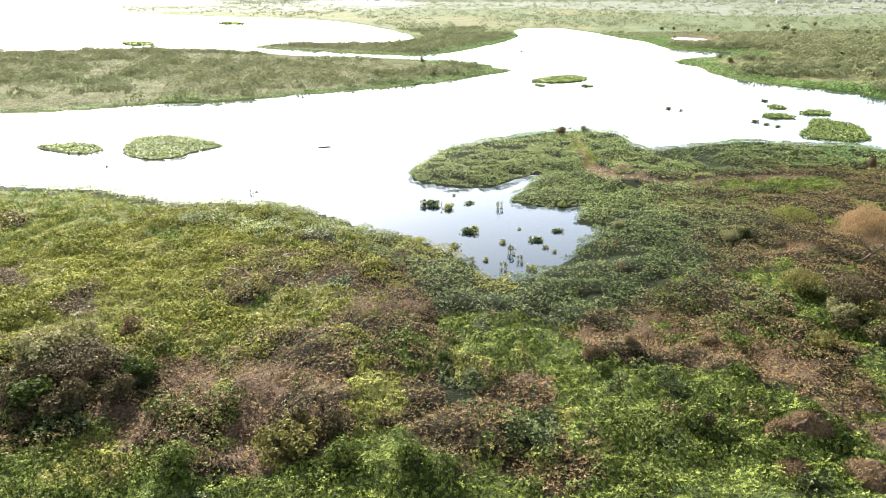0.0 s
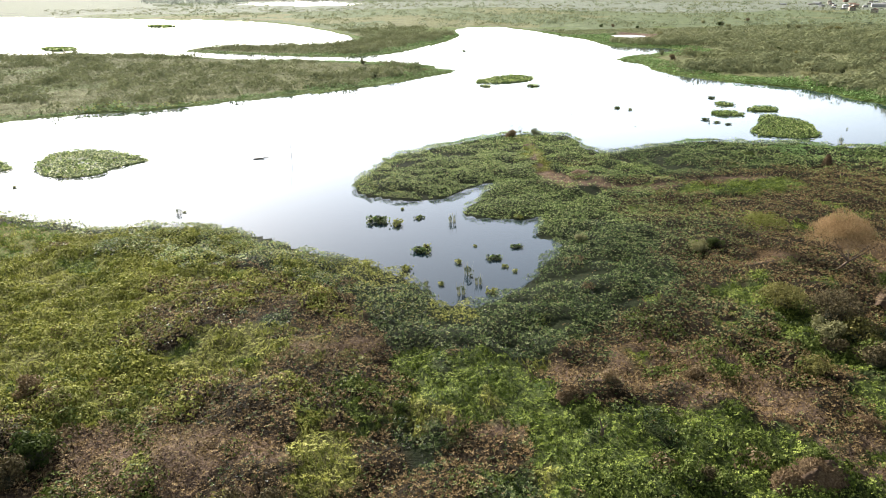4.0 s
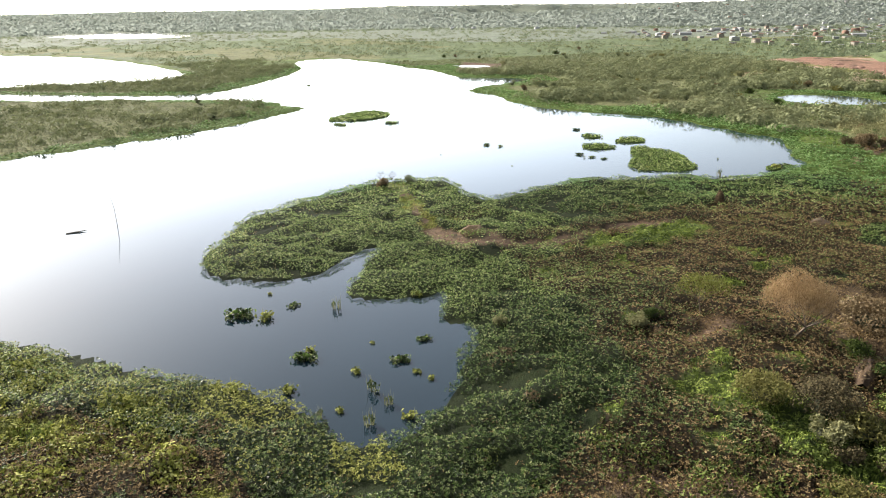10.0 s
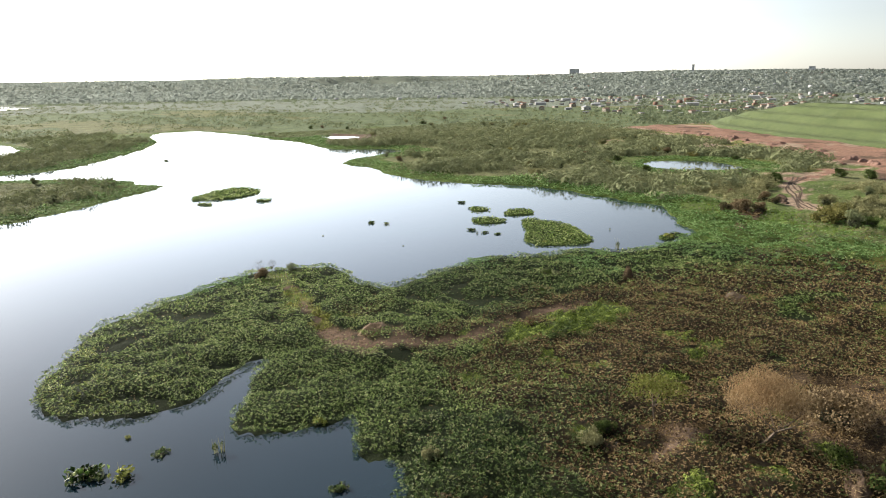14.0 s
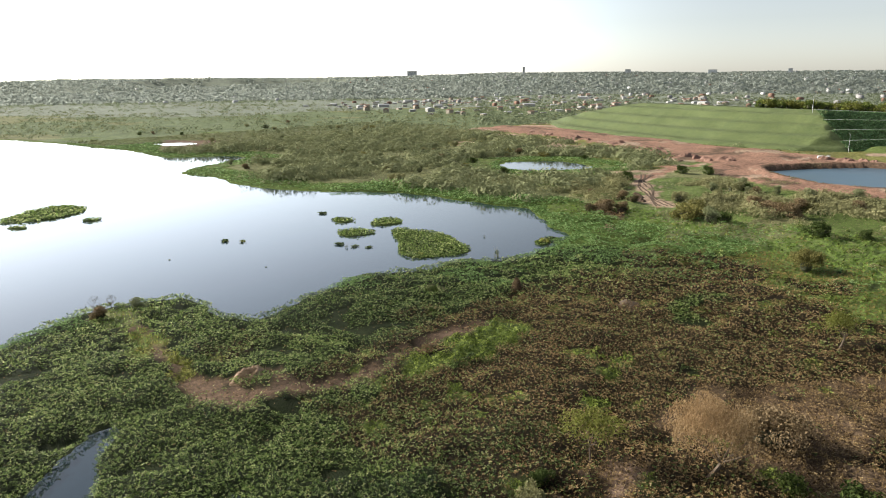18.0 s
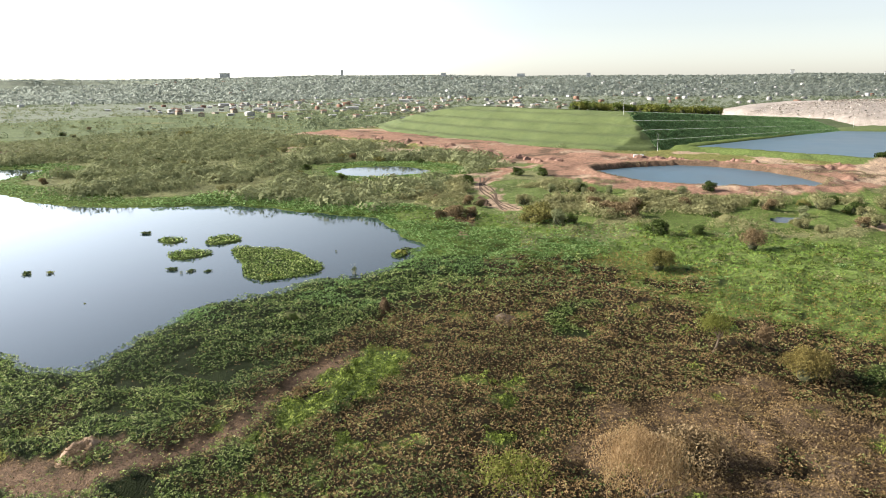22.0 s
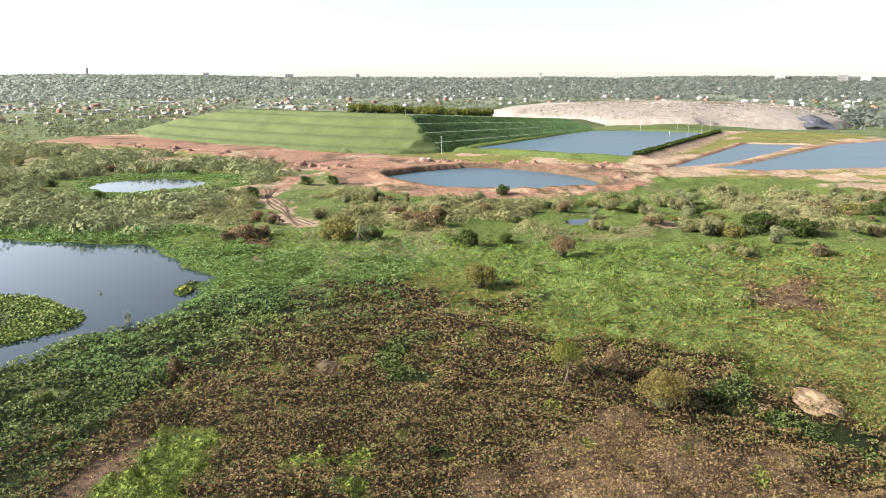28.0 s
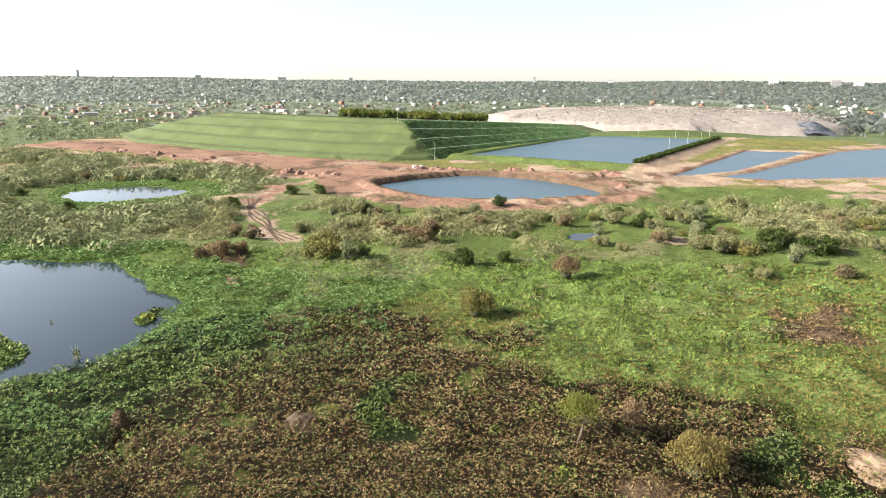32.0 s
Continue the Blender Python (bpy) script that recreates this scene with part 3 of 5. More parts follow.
    kind = np.where(roads < 0, np.where(fbm(x, y, 26, 36) + 0.7 * fbm(x, y, 7, 48) > 0.6, 8, np.where(fbm(x, y, 10, 49) < -0.45, 10, 7)), kind)
    kind = np.where(outside(x, y, POND_RED) < 2.2 + fleck, 10, kind)
    kind = np.where((off_line(x, y, BANK_ROAD) < 6) | (off_line(x, y, FRONT_ROAD) < 4), 8, kind)
    return kind


def ground_height():
    far = np.hypot(XX - 60, YY - 80)
    z = np.clip(SHORE * 0.14, -1.3, 0.3)
    land = smooth(1, 8, SHORE)
    z = z + land * (0.35 + (fbm(XX, YY, 3.6, 5, 3) * 0.34 + fbm(XX, YY, 8, 12, 2) * 0.3) * (1 + 0.8 * smooth(95, 62, YY)) * smooth(500, 150, far) + fbm(XX, YY, 30, 6) * 0.3)
    z = z + land * smooth(98, 72, YY) * smooth(-120, -40, XX) * 0.9 * np.maximum(0, fbm(XX, YY, 5.5, 14, 2) - 0.05)
    heading = np.degrees(np.arctan2(XX - 60, YY - 80))
    hill = np.interp(heading, [-180, -30, 5, 12, 32, 43, 50, 62, 80, 114, 140, 180], [0, 22, 40, 44, 52, 58, 60, 62, 58, 50, 50, 0])
    rise = np.interp(heading, [30, 56], [2350, 1000])
    z = z + hill * smooth(0, 1, (far - rise) / (3700 - rise)) * (1 + 0.22 * fbm(XX, YY, 700, 7)) * land
    z = np.where(SHORE > 2, np.maximum(z, 0.12), z)
    z = z + 0.8 * smooth(8, -4, ROADS) * (1 + 0.5 * fbm(XX, YY, 9, 8))
    for (_, _, level, bank, width), d in zip(PONDS, LINED):
        z = np.maximum(z, (level + bank + 0.45 * fbm(XX, YY, 6, 9)) * smooth(width * 1.4, width * 0.5, d))
    for (_, _, level, bank, width), d in zip(PONDS, LINED):
        z = np.where(d < 1.5, np.minimum(z, level + bank - smooth(0.8, -1.8, d) * (bank + 1.6)), z)
    return z


HEIGHT = ground_height()
KIND = cover(XX, YY, SHORE, ROADS)


def sheet(name, verts, faces, material):
    """A mesh object from arrays of corners and equal-sided faces."""
    verts, faces = np.asarray(verts, np.float32), np.asarray(faces, np.int32)
    me = bpy.data.meshes.new(name)
    me.vertices.add(len(verts))
    me.vertices.foreach_set("co", verts.ravel())
    k = faces.shape[1]
    me.loops.add(faces.size)
    me.loops.foreach_set("vertex_index", faces.ravel())
    me.polygons.add(len(faces))
    me.polygons.foreach_set("loop_start", np.arange(0, faces.size, k, dtype=np.int32))
    me.polygons.foreach_set("loop_total", np.full(len(faces), k, np.int32))
    me.update(calc_edges=True)
    me.materials.append(material)
    return me


def grid_faces(rows, cols):
    i = np.arange(rows * cols).reshape(rows, cols)
    return np.stack([i[:-1, :-1], i[:-1, 1:], i[1:, 1:], i[1:, :-1]], -1).reshape(-1, 4)


def part(name, mesh, material, parent, label=""):
    """Links a mesh or a bmesh as one object under a thing or a part."""
    if isinstance(mesh, bmesh.types.BMesh):
        me = bpy.data.meshes.new(name)
        mesh.to_mesh(me)
        mesh.free()
        me.materials.append(material)
    else:
        me = mesh
    ob = new(name, me)
    ob.parent = parent
    return tagged(ob, label)


# ---- ground and water ----
from_line = off_line(XX, YY, [(6, 3), (9, 36), (16, 70), (28, 87), (48, 91)])
me = sheet("ground", np.stack([XX, YY, HEIGHT], -1).reshape(-1, 3), grid_faces(len(GY), len(GX)), M_GROUND)
attr = me.attributes.new("cover", "FLOAT_COLOR", "POINT")
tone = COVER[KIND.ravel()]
far_hya_ground = ((KIND == 0) & (from_line > 120)).ravel()           # hyacinth ground far from the flight line, without the near-black gap shade
tone[far_hya_ground] = (0.085, 0.125, 0.032)
soil = (np.isin(KIND, (2, 3)) & (np.hypot(XX - 60, YY - 80) < 75) & (YY < 110)).ravel()       # near ground darkened: shade under the growth put into its colour
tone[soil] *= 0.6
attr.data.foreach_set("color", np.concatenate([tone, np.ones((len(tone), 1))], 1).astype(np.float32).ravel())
me.polygons.foreach_set("use_smooth", np.ones(len(me.polygons), bool))
tagged(new("ground", me), "marshy flat ground with grass, wilted plants, litter and red earth", "ground", kind="structure")


def water_sheet(name, x0, y0, x1, y1, z, material, label):
    me = bpy.data.meshes.new(name)
    me.from_pydata([(x0, y0, z), (x1, y0, z), (x1, y1, z), (x0, y1, z)], [], [(0, 1, 2, 3)])
    me.materials.append(material)
    tagged(new(name, me), label, "water", kind="structure")


water_sheet("lake_water", -700, 60, 330, 1200, 0.02, M_LAKE, "calm dark lake water reflecting a pale bright sky")
water_sheet("far_water", -300, 1205, 1150, 1950, 0.02, M_LAKE, "distant strip of bright lake water")
water_sheet("channel_water", 900, 800, 1150, 1200, 0.02, M_LAKE, "distant strip of bright channel water")
water_sheet("river_water", 1323, 2343, 2542, 3338, 0.02, M_LAKE, "distant bright strip of river water below the hills")
for name, outline, level, bank, width in PONDS:
    (x0, y0), (x1, y1) = outline.min(0) - 2, outline.max(0) + 2
    ring = rounded(outline, 0)
    cx, cy = ring.mean(0)
    grown = [(cx + (px - cx) * 1.02, cy + (py - cy) * 1.02, level) for px, py in ring]
    me = bpy.data.meshes.new(name)
    me.from_pydata(grown, [], [list(range(len(grown)))])
    me.materials.append(M_POND)
    tagged(new(name + "_water", me), "still blue-grey pond water inside an earth bank", "water", kind="structure")


# ---- leaves and blades ----
rng = np.random.default_rng(7)


def leaf_quads(p, size, tilt_lo, tilt_hi, slim=0.7, fold=0.18, single=False):
    """Folded leaves at the given places: corners and faces. """
    k = len(p)
    yaw, tilt = rng.uniform(0, 2 * np.pi, k), np.radians(rng.uniform(tilt_lo, tilt_hi, k))
    along = np.stack([np.cos(yaw) * np.cos(tilt), np.sin(yaw) * np.cos(tilt), np.sin(tilt)], -1)
    side = np.stack([-np.sin(yaw), np.cos(yaw), 0 * yaw], -1)
    up = np.cross(along, side)
    s = np.broadcast_to(size, (k,))[:, None] * rng.uniform(0.7, 1.3, (k, 1))
    if single:
        v = np.stack([p - along * s * 0.5 - side * s * slim * 0.5, p - along * s * 0.5 + side * s * slim * 0.5, p + along * s * 0.5], 1).reshape(-1, 3)
        return v, np.arange(3 * k).reshape(-1, 3)
    lift = up * s * fold
    v = np.stack([p - along * s * 0.5, p + side * s * slim * 0.5 + lift, p + along * s * 0.5, p - side * s * slim * 0.5 + lift], 1).reshape(-1, 3)
    b = np.arange(k)[:, None] * 4
    f = np.concatenate([b + (0, 1, 2), b + (0, 2, 3)], 1).reshape(-1, 3)
    return v, f


def rosettes(p, size, tilt_lo, tilt_hi, normal=None, leaves=4, slim=0.8):
    """Plants of several leaves that spread from one base, each plant one piece."""
    k = len(p)
    nm = np.broadcast_to((0.0, 0.0, 1.0), (k, 3)) if normal is None else normal
    nm = nm + rng.normal(size=(k, 3)) * 0.12
    nm = nm / np.linalg.norm(nm, axis=1)[:, None]
    ax = np.cross(nm, (0.31, 0.95, 0.05))
    ax /= np.linalg.norm(ax, axis=1)[:, None]
    ay = np.cross(nm, ax)
    yaw = rng.uniform(0, 2 * np.pi, (k, 1)) + np.arange(leaves) * 2 * np.pi / leaves + rng.normal(size=(k, leaves)) * 0.25
    tilt = np.radians(rng.uniform(tilt_lo, tilt_hi, (k, leaves)))
    reach = np.broadcast_to(size, (k,))[:, None] * rng.uniform(0.6, 1.3, (k, leaves))
    v = np.empty((k, 1 + 2 * leaves, 3))
    v[:, 0] = p
    for i, turn in enumerate((-slim / 2, slim / 2)):
        a = yaw + turn
        out = (np.cos(a) * np.cos(tilt))[..., None] * ax[:, None] + (np.sin(a) * np.cos(tilt))[..., None] * ay[:, None] + np.sin(tilt)[..., None] * nm[:, None]
        v[:, 1 + i::2] = p[:, None] + out * reach[..., None]
    b = np.arange(k)[:, None, None] * (1 + 2 * leaves)
    j = np.arange(leaves)[None, :, None]
    f = np.concatenate([b + 0 * j, b + 1 + 2 * j, b + 2 + 2 * j], -1).reshape(-1, 3)
    return v.reshape(-1, 3), f


def scattered(p, each, spread):
    """Several places round each given one."""
    q = np.repeat(p, each, 0)
    q[:, :2] += rng.normal(size=(len(q), 2)) * np.repeat(spread, each)[:, None]
    return q


def leaf_shell(p, normal, size, slim=0.7, loose=0.45, single=False):
    """Leaves lying roughly along a surface with the given normals."""
    k = len(p)
    nm = normal + rng.normal(size=(k, 3)) * loose
    nm /= np.linalg.norm(nm, axis=1)[:, None]
    along = np.cross(nm, rng.normal(size=(k, 3)))
    along /= np.linalg.norm(along, axis=1)[:, None] + 1e-9
    side = np.cross(nm, along)
    s = np.broadcast_to(size, (k,))[:, None] * rng.uniform(0.65, 1.35, (k, 1))
    if single:
        v = np.stack([p - along * s * 0.5 - side * s * slim * 0.5, p - along * s * 0.5 + side * s * slim * 0.5, p + along * s * 0.5], 1).reshape(-1, 3)
        return v, np.arange(3 * k).reshape(-1, 3)
    v = np.stack([p - along * s * 0.5, p + side * s * slim * 0.5 + nm * s * 0.12, p + along * s * 0.5, p - side * s * slim * 0.5 + nm * s * 0.12], 1).reshape(-1, 3)
    b = np.arange(k)[:, None] * 4
    return v, np.concatenate([b + (0, 1, 2), b + (0, 2, 3)], 1).reshape(-1, 3)


def dome_points(x, y, z, rx, h, cards, lumpy=0.16):
    """Places on lumpy domes standing at x, y, z, and the direction away from each dome's middle."""
    n = len(x)
    q = rng.normal(size=(n, cards, 3))
    q[..., 2] = np.abs(q[..., 2])
    q /= np.linalg.norm(q, axis=-1, keepdims=True)
    ph = rng.uniform(0, 6.3, (n, 1, 3))
    r = 1 + lumpy * (np.sin(q[..., 0] * 5 + ph[..., 0]) + np.sin(q[..., 1] * 5 + ph[..., 1])) + rng.uniform(-0.16, 0.06, (n, cards))
    p = np.stack([x, y, z], -1)[:, None] + q * r[..., None] * np.stack([rx, rx, h], -1)[:, None]
    return p.reshape(-1, 3), q.reshape(-1, 3)


def blade_tris(p, height, width, lean=0.5):
    """Grass blades, one bent-over triangle each."""
    k = len(p)
    yaw, face = rng.uniform(0, 2 * np.pi, k), rng.uniform(0, 2 * np.pi, k)
    h = np.broadcast_to(height, (k,)) * rng.uniform(0.55, 1.3, k)
    w = np.broadcast_to(width, (k,)) * rng.uniform(0.7, 1.3, k)
    side = np.stack([np.cos(yaw), np.sin(yaw), 0 * yaw], -1) * w[:, None] * 0.5
    tip = np.stack([np.cos(face) * h * lean * rng.uniform(0.2, 1.2, k), np.sin(face) * h * lean * rng.uniform(0.2, 1.2, k), h], -1)
    v = np.stack([p - side, p + side, p + tip], 1).reshape(-1, 3)
    return v, np.arange(3 * k).reshape(-1, 3)


def stuff(name, v, f, material, label, category):
    return tagged(new(name, sheet(name, v, f, material)), label, category, kind="stuff")


def from_path(x, y):
    return off_line(x, y, [(6, 3), (9, 36), (16, 70), (28, 87), (48, 91)])


def plain_points(x0, y0, x1, y1, per_m2, reach, fall=1.8):
    """Places on the land, thinning out with the distance from the flight line: x, y, ground, shore, kind, distance."""
    k = int((x1 - x0) * (y1 - y0) * per_m2)
    x, y = rng.uniform(x0, x1, k), rng.uniform(y0, y1, k)
    d = from_path(x, y)
    keep = rng.random(k) < np.minimum(1, (reach / np.maximum(d, 1)) ** fall)
    x, y, d = x[keep], y[keep], d[keep]
    s, z, r = field(SHORE, x, y), field(HEIGHT, x, y), field(ROADS, x, y)
    return x, y, z, s, cover(x, y, s, r), d


near_land = plain_points(-62, 44, 205, 262, 20.0, 60.0, 2.2)
south_land = plain_points(88, -45, 205, 44, 20.0, 60.0, 2.2)
start_land = plain_points(-62, -12, 88, 44, 5.0, 60.0, 2.2)
x, y, z, s, kind, d = (np.concatenate(trio) for trio in zip(near_land, south_land, start_land))
grow = np.maximum(1.0, d / 62)
pillow = np.clip(1 - 1.7 * np.abs(fbm(x, y, 5.5, 51, 3)), -0.6, 1)      # mats swell up in cushions with dark seams between
hump = pillow * 0.5
mix = rng.random(len(x))
lush = 0.16 + 0.05 * smooth(60, 110, x) + 0.66 * smooth(36, 9, s + 10 * fbm(x, y, 15, 52)) * smooth(22, 48, x)
green = ((kind == 0) & (s > -0.7) & (pillow + 0.5 * rng.random(len(x)) > 0.05 - 0.3 * smooth(90, 130, d))) | ((kind == 1) & (mix < lush) & (s > 0)) | ((kind == 6) & (mix < 0.2)) | ((kind == 10) & (mix < 0.05))
at = np.stack([x, y, np.maximum(z, 0) + 0.1 + hump + 0.42 * rng.random(len(x))], -1)
fringe = green & (x < 26) & (s < 9) & (rng.random(len(x)) < np.where((np.hypot(x - 17, y - 103) < 6.5) | (np.hypot(x - 25, y - 88) < 4.5), 0.92, np.where(x < 14, 0.36, 0.14)))
green &= ~fringe
stuff("shore_plants", *rosettes(at[fringe], 0.19 * grow[fringe], 5, 70), M_LIME, "pale yellow-green leafy plants along the near shore", "water plants")
# east of the spit, the pale share stands in for light on leaf sides
pale = green & (((x + 5 * fbm(x, y, 12, 57) < 78) & (y + 6 * fbm(x, y, 10, 58) > 112)) | (rng.random(len(x)) < 0.8 * smooth(88, 124, x + 12 * fbm(x, y, 16, 59))))
green &= ~pale
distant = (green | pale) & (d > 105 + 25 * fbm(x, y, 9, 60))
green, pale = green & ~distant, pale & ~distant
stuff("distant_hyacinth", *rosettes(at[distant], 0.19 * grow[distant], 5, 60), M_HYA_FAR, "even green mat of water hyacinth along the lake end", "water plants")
stuff("pale_hyacinth", *rosettes(at[pale], 0.2 * grow[pale], 5, 70), M_HYA_PALE, "dense mat of fresh bright green water hyacinth along the lake", "water plants")
stuff("water_hyacinth", *rosettes(at[green], 0.2 * grow[green], 5, 70), M_HYA, "dense mat of green glossy water hyacinth leaves along the shore", "water plants")
blend = 0.7 * smooth(186, 124, x + 14 * fbm(x, y, 18, 55)) * (x > 100) + 0.6 * smooth(0.35, 0.7, fbm(x, y, 16, 56)) * (x > 110) + 0.55 * smooth(66, 44, y + 9 * fbm(x, y, 12, 50)) * (x > 118)
turning = (kind == 3) & (mix < blend)
kind = np.where(turning, 12, kind)
browned = turning & (rng.random(len(x)) < 0.75)
wilt = ((kind == 10) & (mix > 0.9)) | ((kind == 1) & (mix >= lush)) | ((kind == 0) & (mix < 0.05) & (s > 4)) | (((kind == 4) | (kind == 5)) & (mix < 0.75))
stuff("wilted_hyacinth", *rosettes(at[wilt], 0.175 * grow[wilt], 0, 70), M_WILT, "brown wilting water hyacinth drying on the marsh ground", "water plants")
dead = ((kind == 4) | (kind == 5)) & (mix >= 0.42)
low = scattered(at[dead] - (0, 0, 0.25), 3, 0.2 * grow[dead])
stuff("dead_litter", *leaf_quads(low, 0.27 * np.repeat(grow[dead], 3), -15, 40, 0.25, single=True), M_STRAW, "pale dry plant litter lying on the marsh ground", "plant litter")
kind = np.where(turning & ~browned, 3, kind)
at_low = np.stack([x, y, z + rng.uniform(0.05, 0.3, len(x))], -1)[browned]
stuff("turning_herbs", *rosettes(at_low, 0.18 * grow[browned], 0, 60), M_TURN, "olive-brown turning herbs at the edge of the meadow", "herbs")
for k, name, material, label, leafy, leaf_name, leaf_material, leaf_label in (
        (3, "meadow_grass", M_GRASS, "bright green lush meadow grass in tufts", 0.8, "meadow_herbs", M_HERB, "low green leafy herbs of the wet meadow"),
        (2, "marsh_grass", M_YELLOW, "yellow-green tufted marsh grass", 0.82, "marsh_herbs", M_LIME, "low yellow-green leafy marsh plants")):
    on = (kind == k) | ((kind == 6) & (mix > (0.2 if k == 2 else 0.6)) & (mix < (0.6 if k == 2 else 0.8)))
    blade = rng.random(len(x)) > leafy
    swell, tall = (2.4, 0.7) if k == 3 else (3.0, 0.9)
    lift = np.maximum(0.05, tall * (0.9 - 1.5 * np.abs(fbm(x, y, swell, 53, 2))) + 0.1)
    slope_x = np.maximum(0.05, tall * (0.9 - 1.5 * np.abs(fbm(x + 0.2, y, swell, 53, 2))) + 0.1) - lift
    slope_y = np.maximum(0.05, tall * (0.9 - 1.5 * np.abs(fbm(x, y + 0.2, swell, 53, 2))) + 0.1) - lift
    slope_x, slope_y = slope_x * 7 + (field(HEIGHT, x + 0.5, y) - z) * 2.2, slope_y * 7 + (field(HEIGHT, x, y + 0.5) - z) * 2.2
    away = np.stack([-slope_x, -slope_y, np.ones(len(x))], -1)
    away /= np.linalg.norm(away, axis=1)[:, None]
    tuft = on & blade
    stuff(name, *blade_tris(scattered(np.stack([x, y, z - 0.05], -1)[tuft], 3, 0.12 * grow[tuft]), np.repeat((lift * 0.9)[tuft], 3), 0.12 * np.repeat(grow[tuft], 3), 0.6), material, label, "grass")
    p = np.stack([x, y, z + lift * rng.uniform(0.7, 1.0, len(x))], -1)
    leafy_near, leafy_far = on & ~blade & (d < 70), on & ~blade & (d >= 70)
    stuff(leaf_name, *rosettes(p[leafy_near], 0.18 * grow[leafy_near], -5, 40, away[leafy_near]), leaf_material, leaf_label, "herbs")
    far_name, far_label = ("distant_herbs", "low green herbs across the open meadow") if k == 3 else ("distant_marsh_herbs", "yellow-green herbs in patches across the open meadow")
    stuff(far_name, *rosettes(p[leafy_far], 0.125 * grow[leafy_far], -5, 24, away[leafy_far]), M_HERB_FAR, far_label, "herbs")

# low growth farther off: peninsula, far shores, scrub belt and the plain round the ponds
x, y, z, s, kind, d = plain_points(-330, 150, 480, 560, 1.9, 230.0, 1.4)
ok = (s > 0.5) & (d > 110) & (kind != 7) & (kind != 8) & (kind != 10)
x, y, z, s, kind, d = (a[ok] for a in (x, y, z, s, kind, d))
p = np.stack([x, y, z + 0.35], -1)
wet = (kind == 0) & (s < 16)
bare = ~wet & ~((x > 150) & (y < 450) & (rng.random(len(x)) < 0.75))
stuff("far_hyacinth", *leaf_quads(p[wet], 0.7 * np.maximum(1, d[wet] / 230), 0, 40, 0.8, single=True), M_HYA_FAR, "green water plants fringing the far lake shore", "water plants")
stuff("low_scrub", *leaf_quads(p[bare], 0.64 * np.maximum(1, d[bare] / 230), 0, 35, 0.7, single=True), M_FARSCRUB, "low olive-green scrub and rough grass on the far plain", "scrub")
x, y, z, s, kind, d = plain_points(195, -120, 345, 150, 5.0, 200.0, 1.2)
ok = (kind != 7) & (kind != 8) & (s > 1)
fresh = ok & (kind == 3) & (rng.random(len(x)) < 0.85)
stuff("rough_grass", *leaf_quads(np.stack([x, y, z + 0.25], -1)[ok & ~fresh], 0.4, 0, 40, 0.7, single=True), M_SCRUB, "rough olive grass and herbs beyond the meadow", "grass")
stuff("fresh_grass", *leaf_quads(np.stack([x, y, z + 0.2], -1)[fresh], 0.34, 0, 24, 0.7, single=True), M_HERB_FAR, "fresh green grass between shrubs beyond the meadow", "grass")


# the clipped dark growth along the big pond's road bank
n = 9000
t, o = rng.random(n), rng.uniform(1.0, 5.5, n)
hx, hy = 402 + t * 188 - o * 0.4, 48 - t * 82 - o * 0.92
stuff("bank_hedge", *leaf_quads(np.column_stack([hx, hy, field(HEIGHT, hx, hy) + rng.uniform(0.1, 1.9, n)]), 0.9, -20, 70, 0.7), M_DARKLEAF, "dark green hedge on the pond bank", "hedge")


# ---- trees and shrubs ----
def limb(bm, a, b, r0, r1, sides=5):
    """A tapered round length of wood from a to b."""
    a, b = Vector(a), Vector(b)
    q = (b - a).to_track_quat("Z", "Y")
    rings = []
    for c, r in ((a, r0), (b, r1)):
        rings.append([bm.verts.new(c + q @ Vector((math.cos(t) * r, math.sin(t) * r, 0))) for t in (2 * math.pi * i / sides for i in range(sides))])
    for i in range(sides):
        j = (i + 1) % sides
        bm.faces.new((rings[0][i], rings[0][j], rings[1][j], rings[1][i]))
    bm.faces.new(rings[1])


def wood(height, spread, thick, stems=1, bare=0.45):
    """A trunk that leans and forks into limbs."""
    bm = bmesh.new()
    for k in range(stems):
        base = Vector((rng.uniform(-0.3, 0.3) * (stems > 1), rng.uniform(-0.3, 0.3) * (stems > 1), -0.3))
        fork = Vector((rng.uniform(-0.12, 0.12) * spread, rng.uniform(-0.12, 0.12) * spread, height * bare))
        mid = base.lerp(fork, 0.5) + Vector((rng.uniform(-0.1, 0.1), rng.uniform(-0.1, 0.1), 0))
        limb(bm, base, mid, thick, thick * 0.8)
        limb(bm, mid, fork, thick * 0.8, thick * 0.62)
        for i in range(6):
            t = 2 * math.pi * (i + rng.uniform(-0.3, 0.3)) / 6
            out = rng.uniform(0.25, 0.42) * spread
            elbow = fork + Vector((math.cos(t) * out * 0.5, math.sin(t) * out * 0.5, height * 0.2))
            tip = fork + Vector((math.cos(t) * out, math.sin(t) * out, height * rng.uniform(0.3, 0.48)))
            limb(bm, fork, elbow, thick * 0.45, thick * 0.3, 4)
            limb(bm, elbow, tip, thick * 0.3, thick * 0.08, 3)
    return bm


def crown_mesh(name, height, spread, leaves, size, material, low=0.3, lobes=11):
    """A crown of many small leaves in uneven lobes with gaps."""
    pts, nms = [], []
    for _ in range(lobes):
        t, r = rng.uniform(0, 2 * np.pi), spread * 0.5 * rng.uniform(0.1, 0.72)
        c = np.array([math.cos(t) * r, math.sin(t) * r, height * rng.uniform(low + 0.1, 0.86 - 0.3 * (r / spread))])
        n = leaves // lobes
        q = rng.normal(size=(n, 3))
        q /= np.linalg.norm(q, axis=1)[:, None]
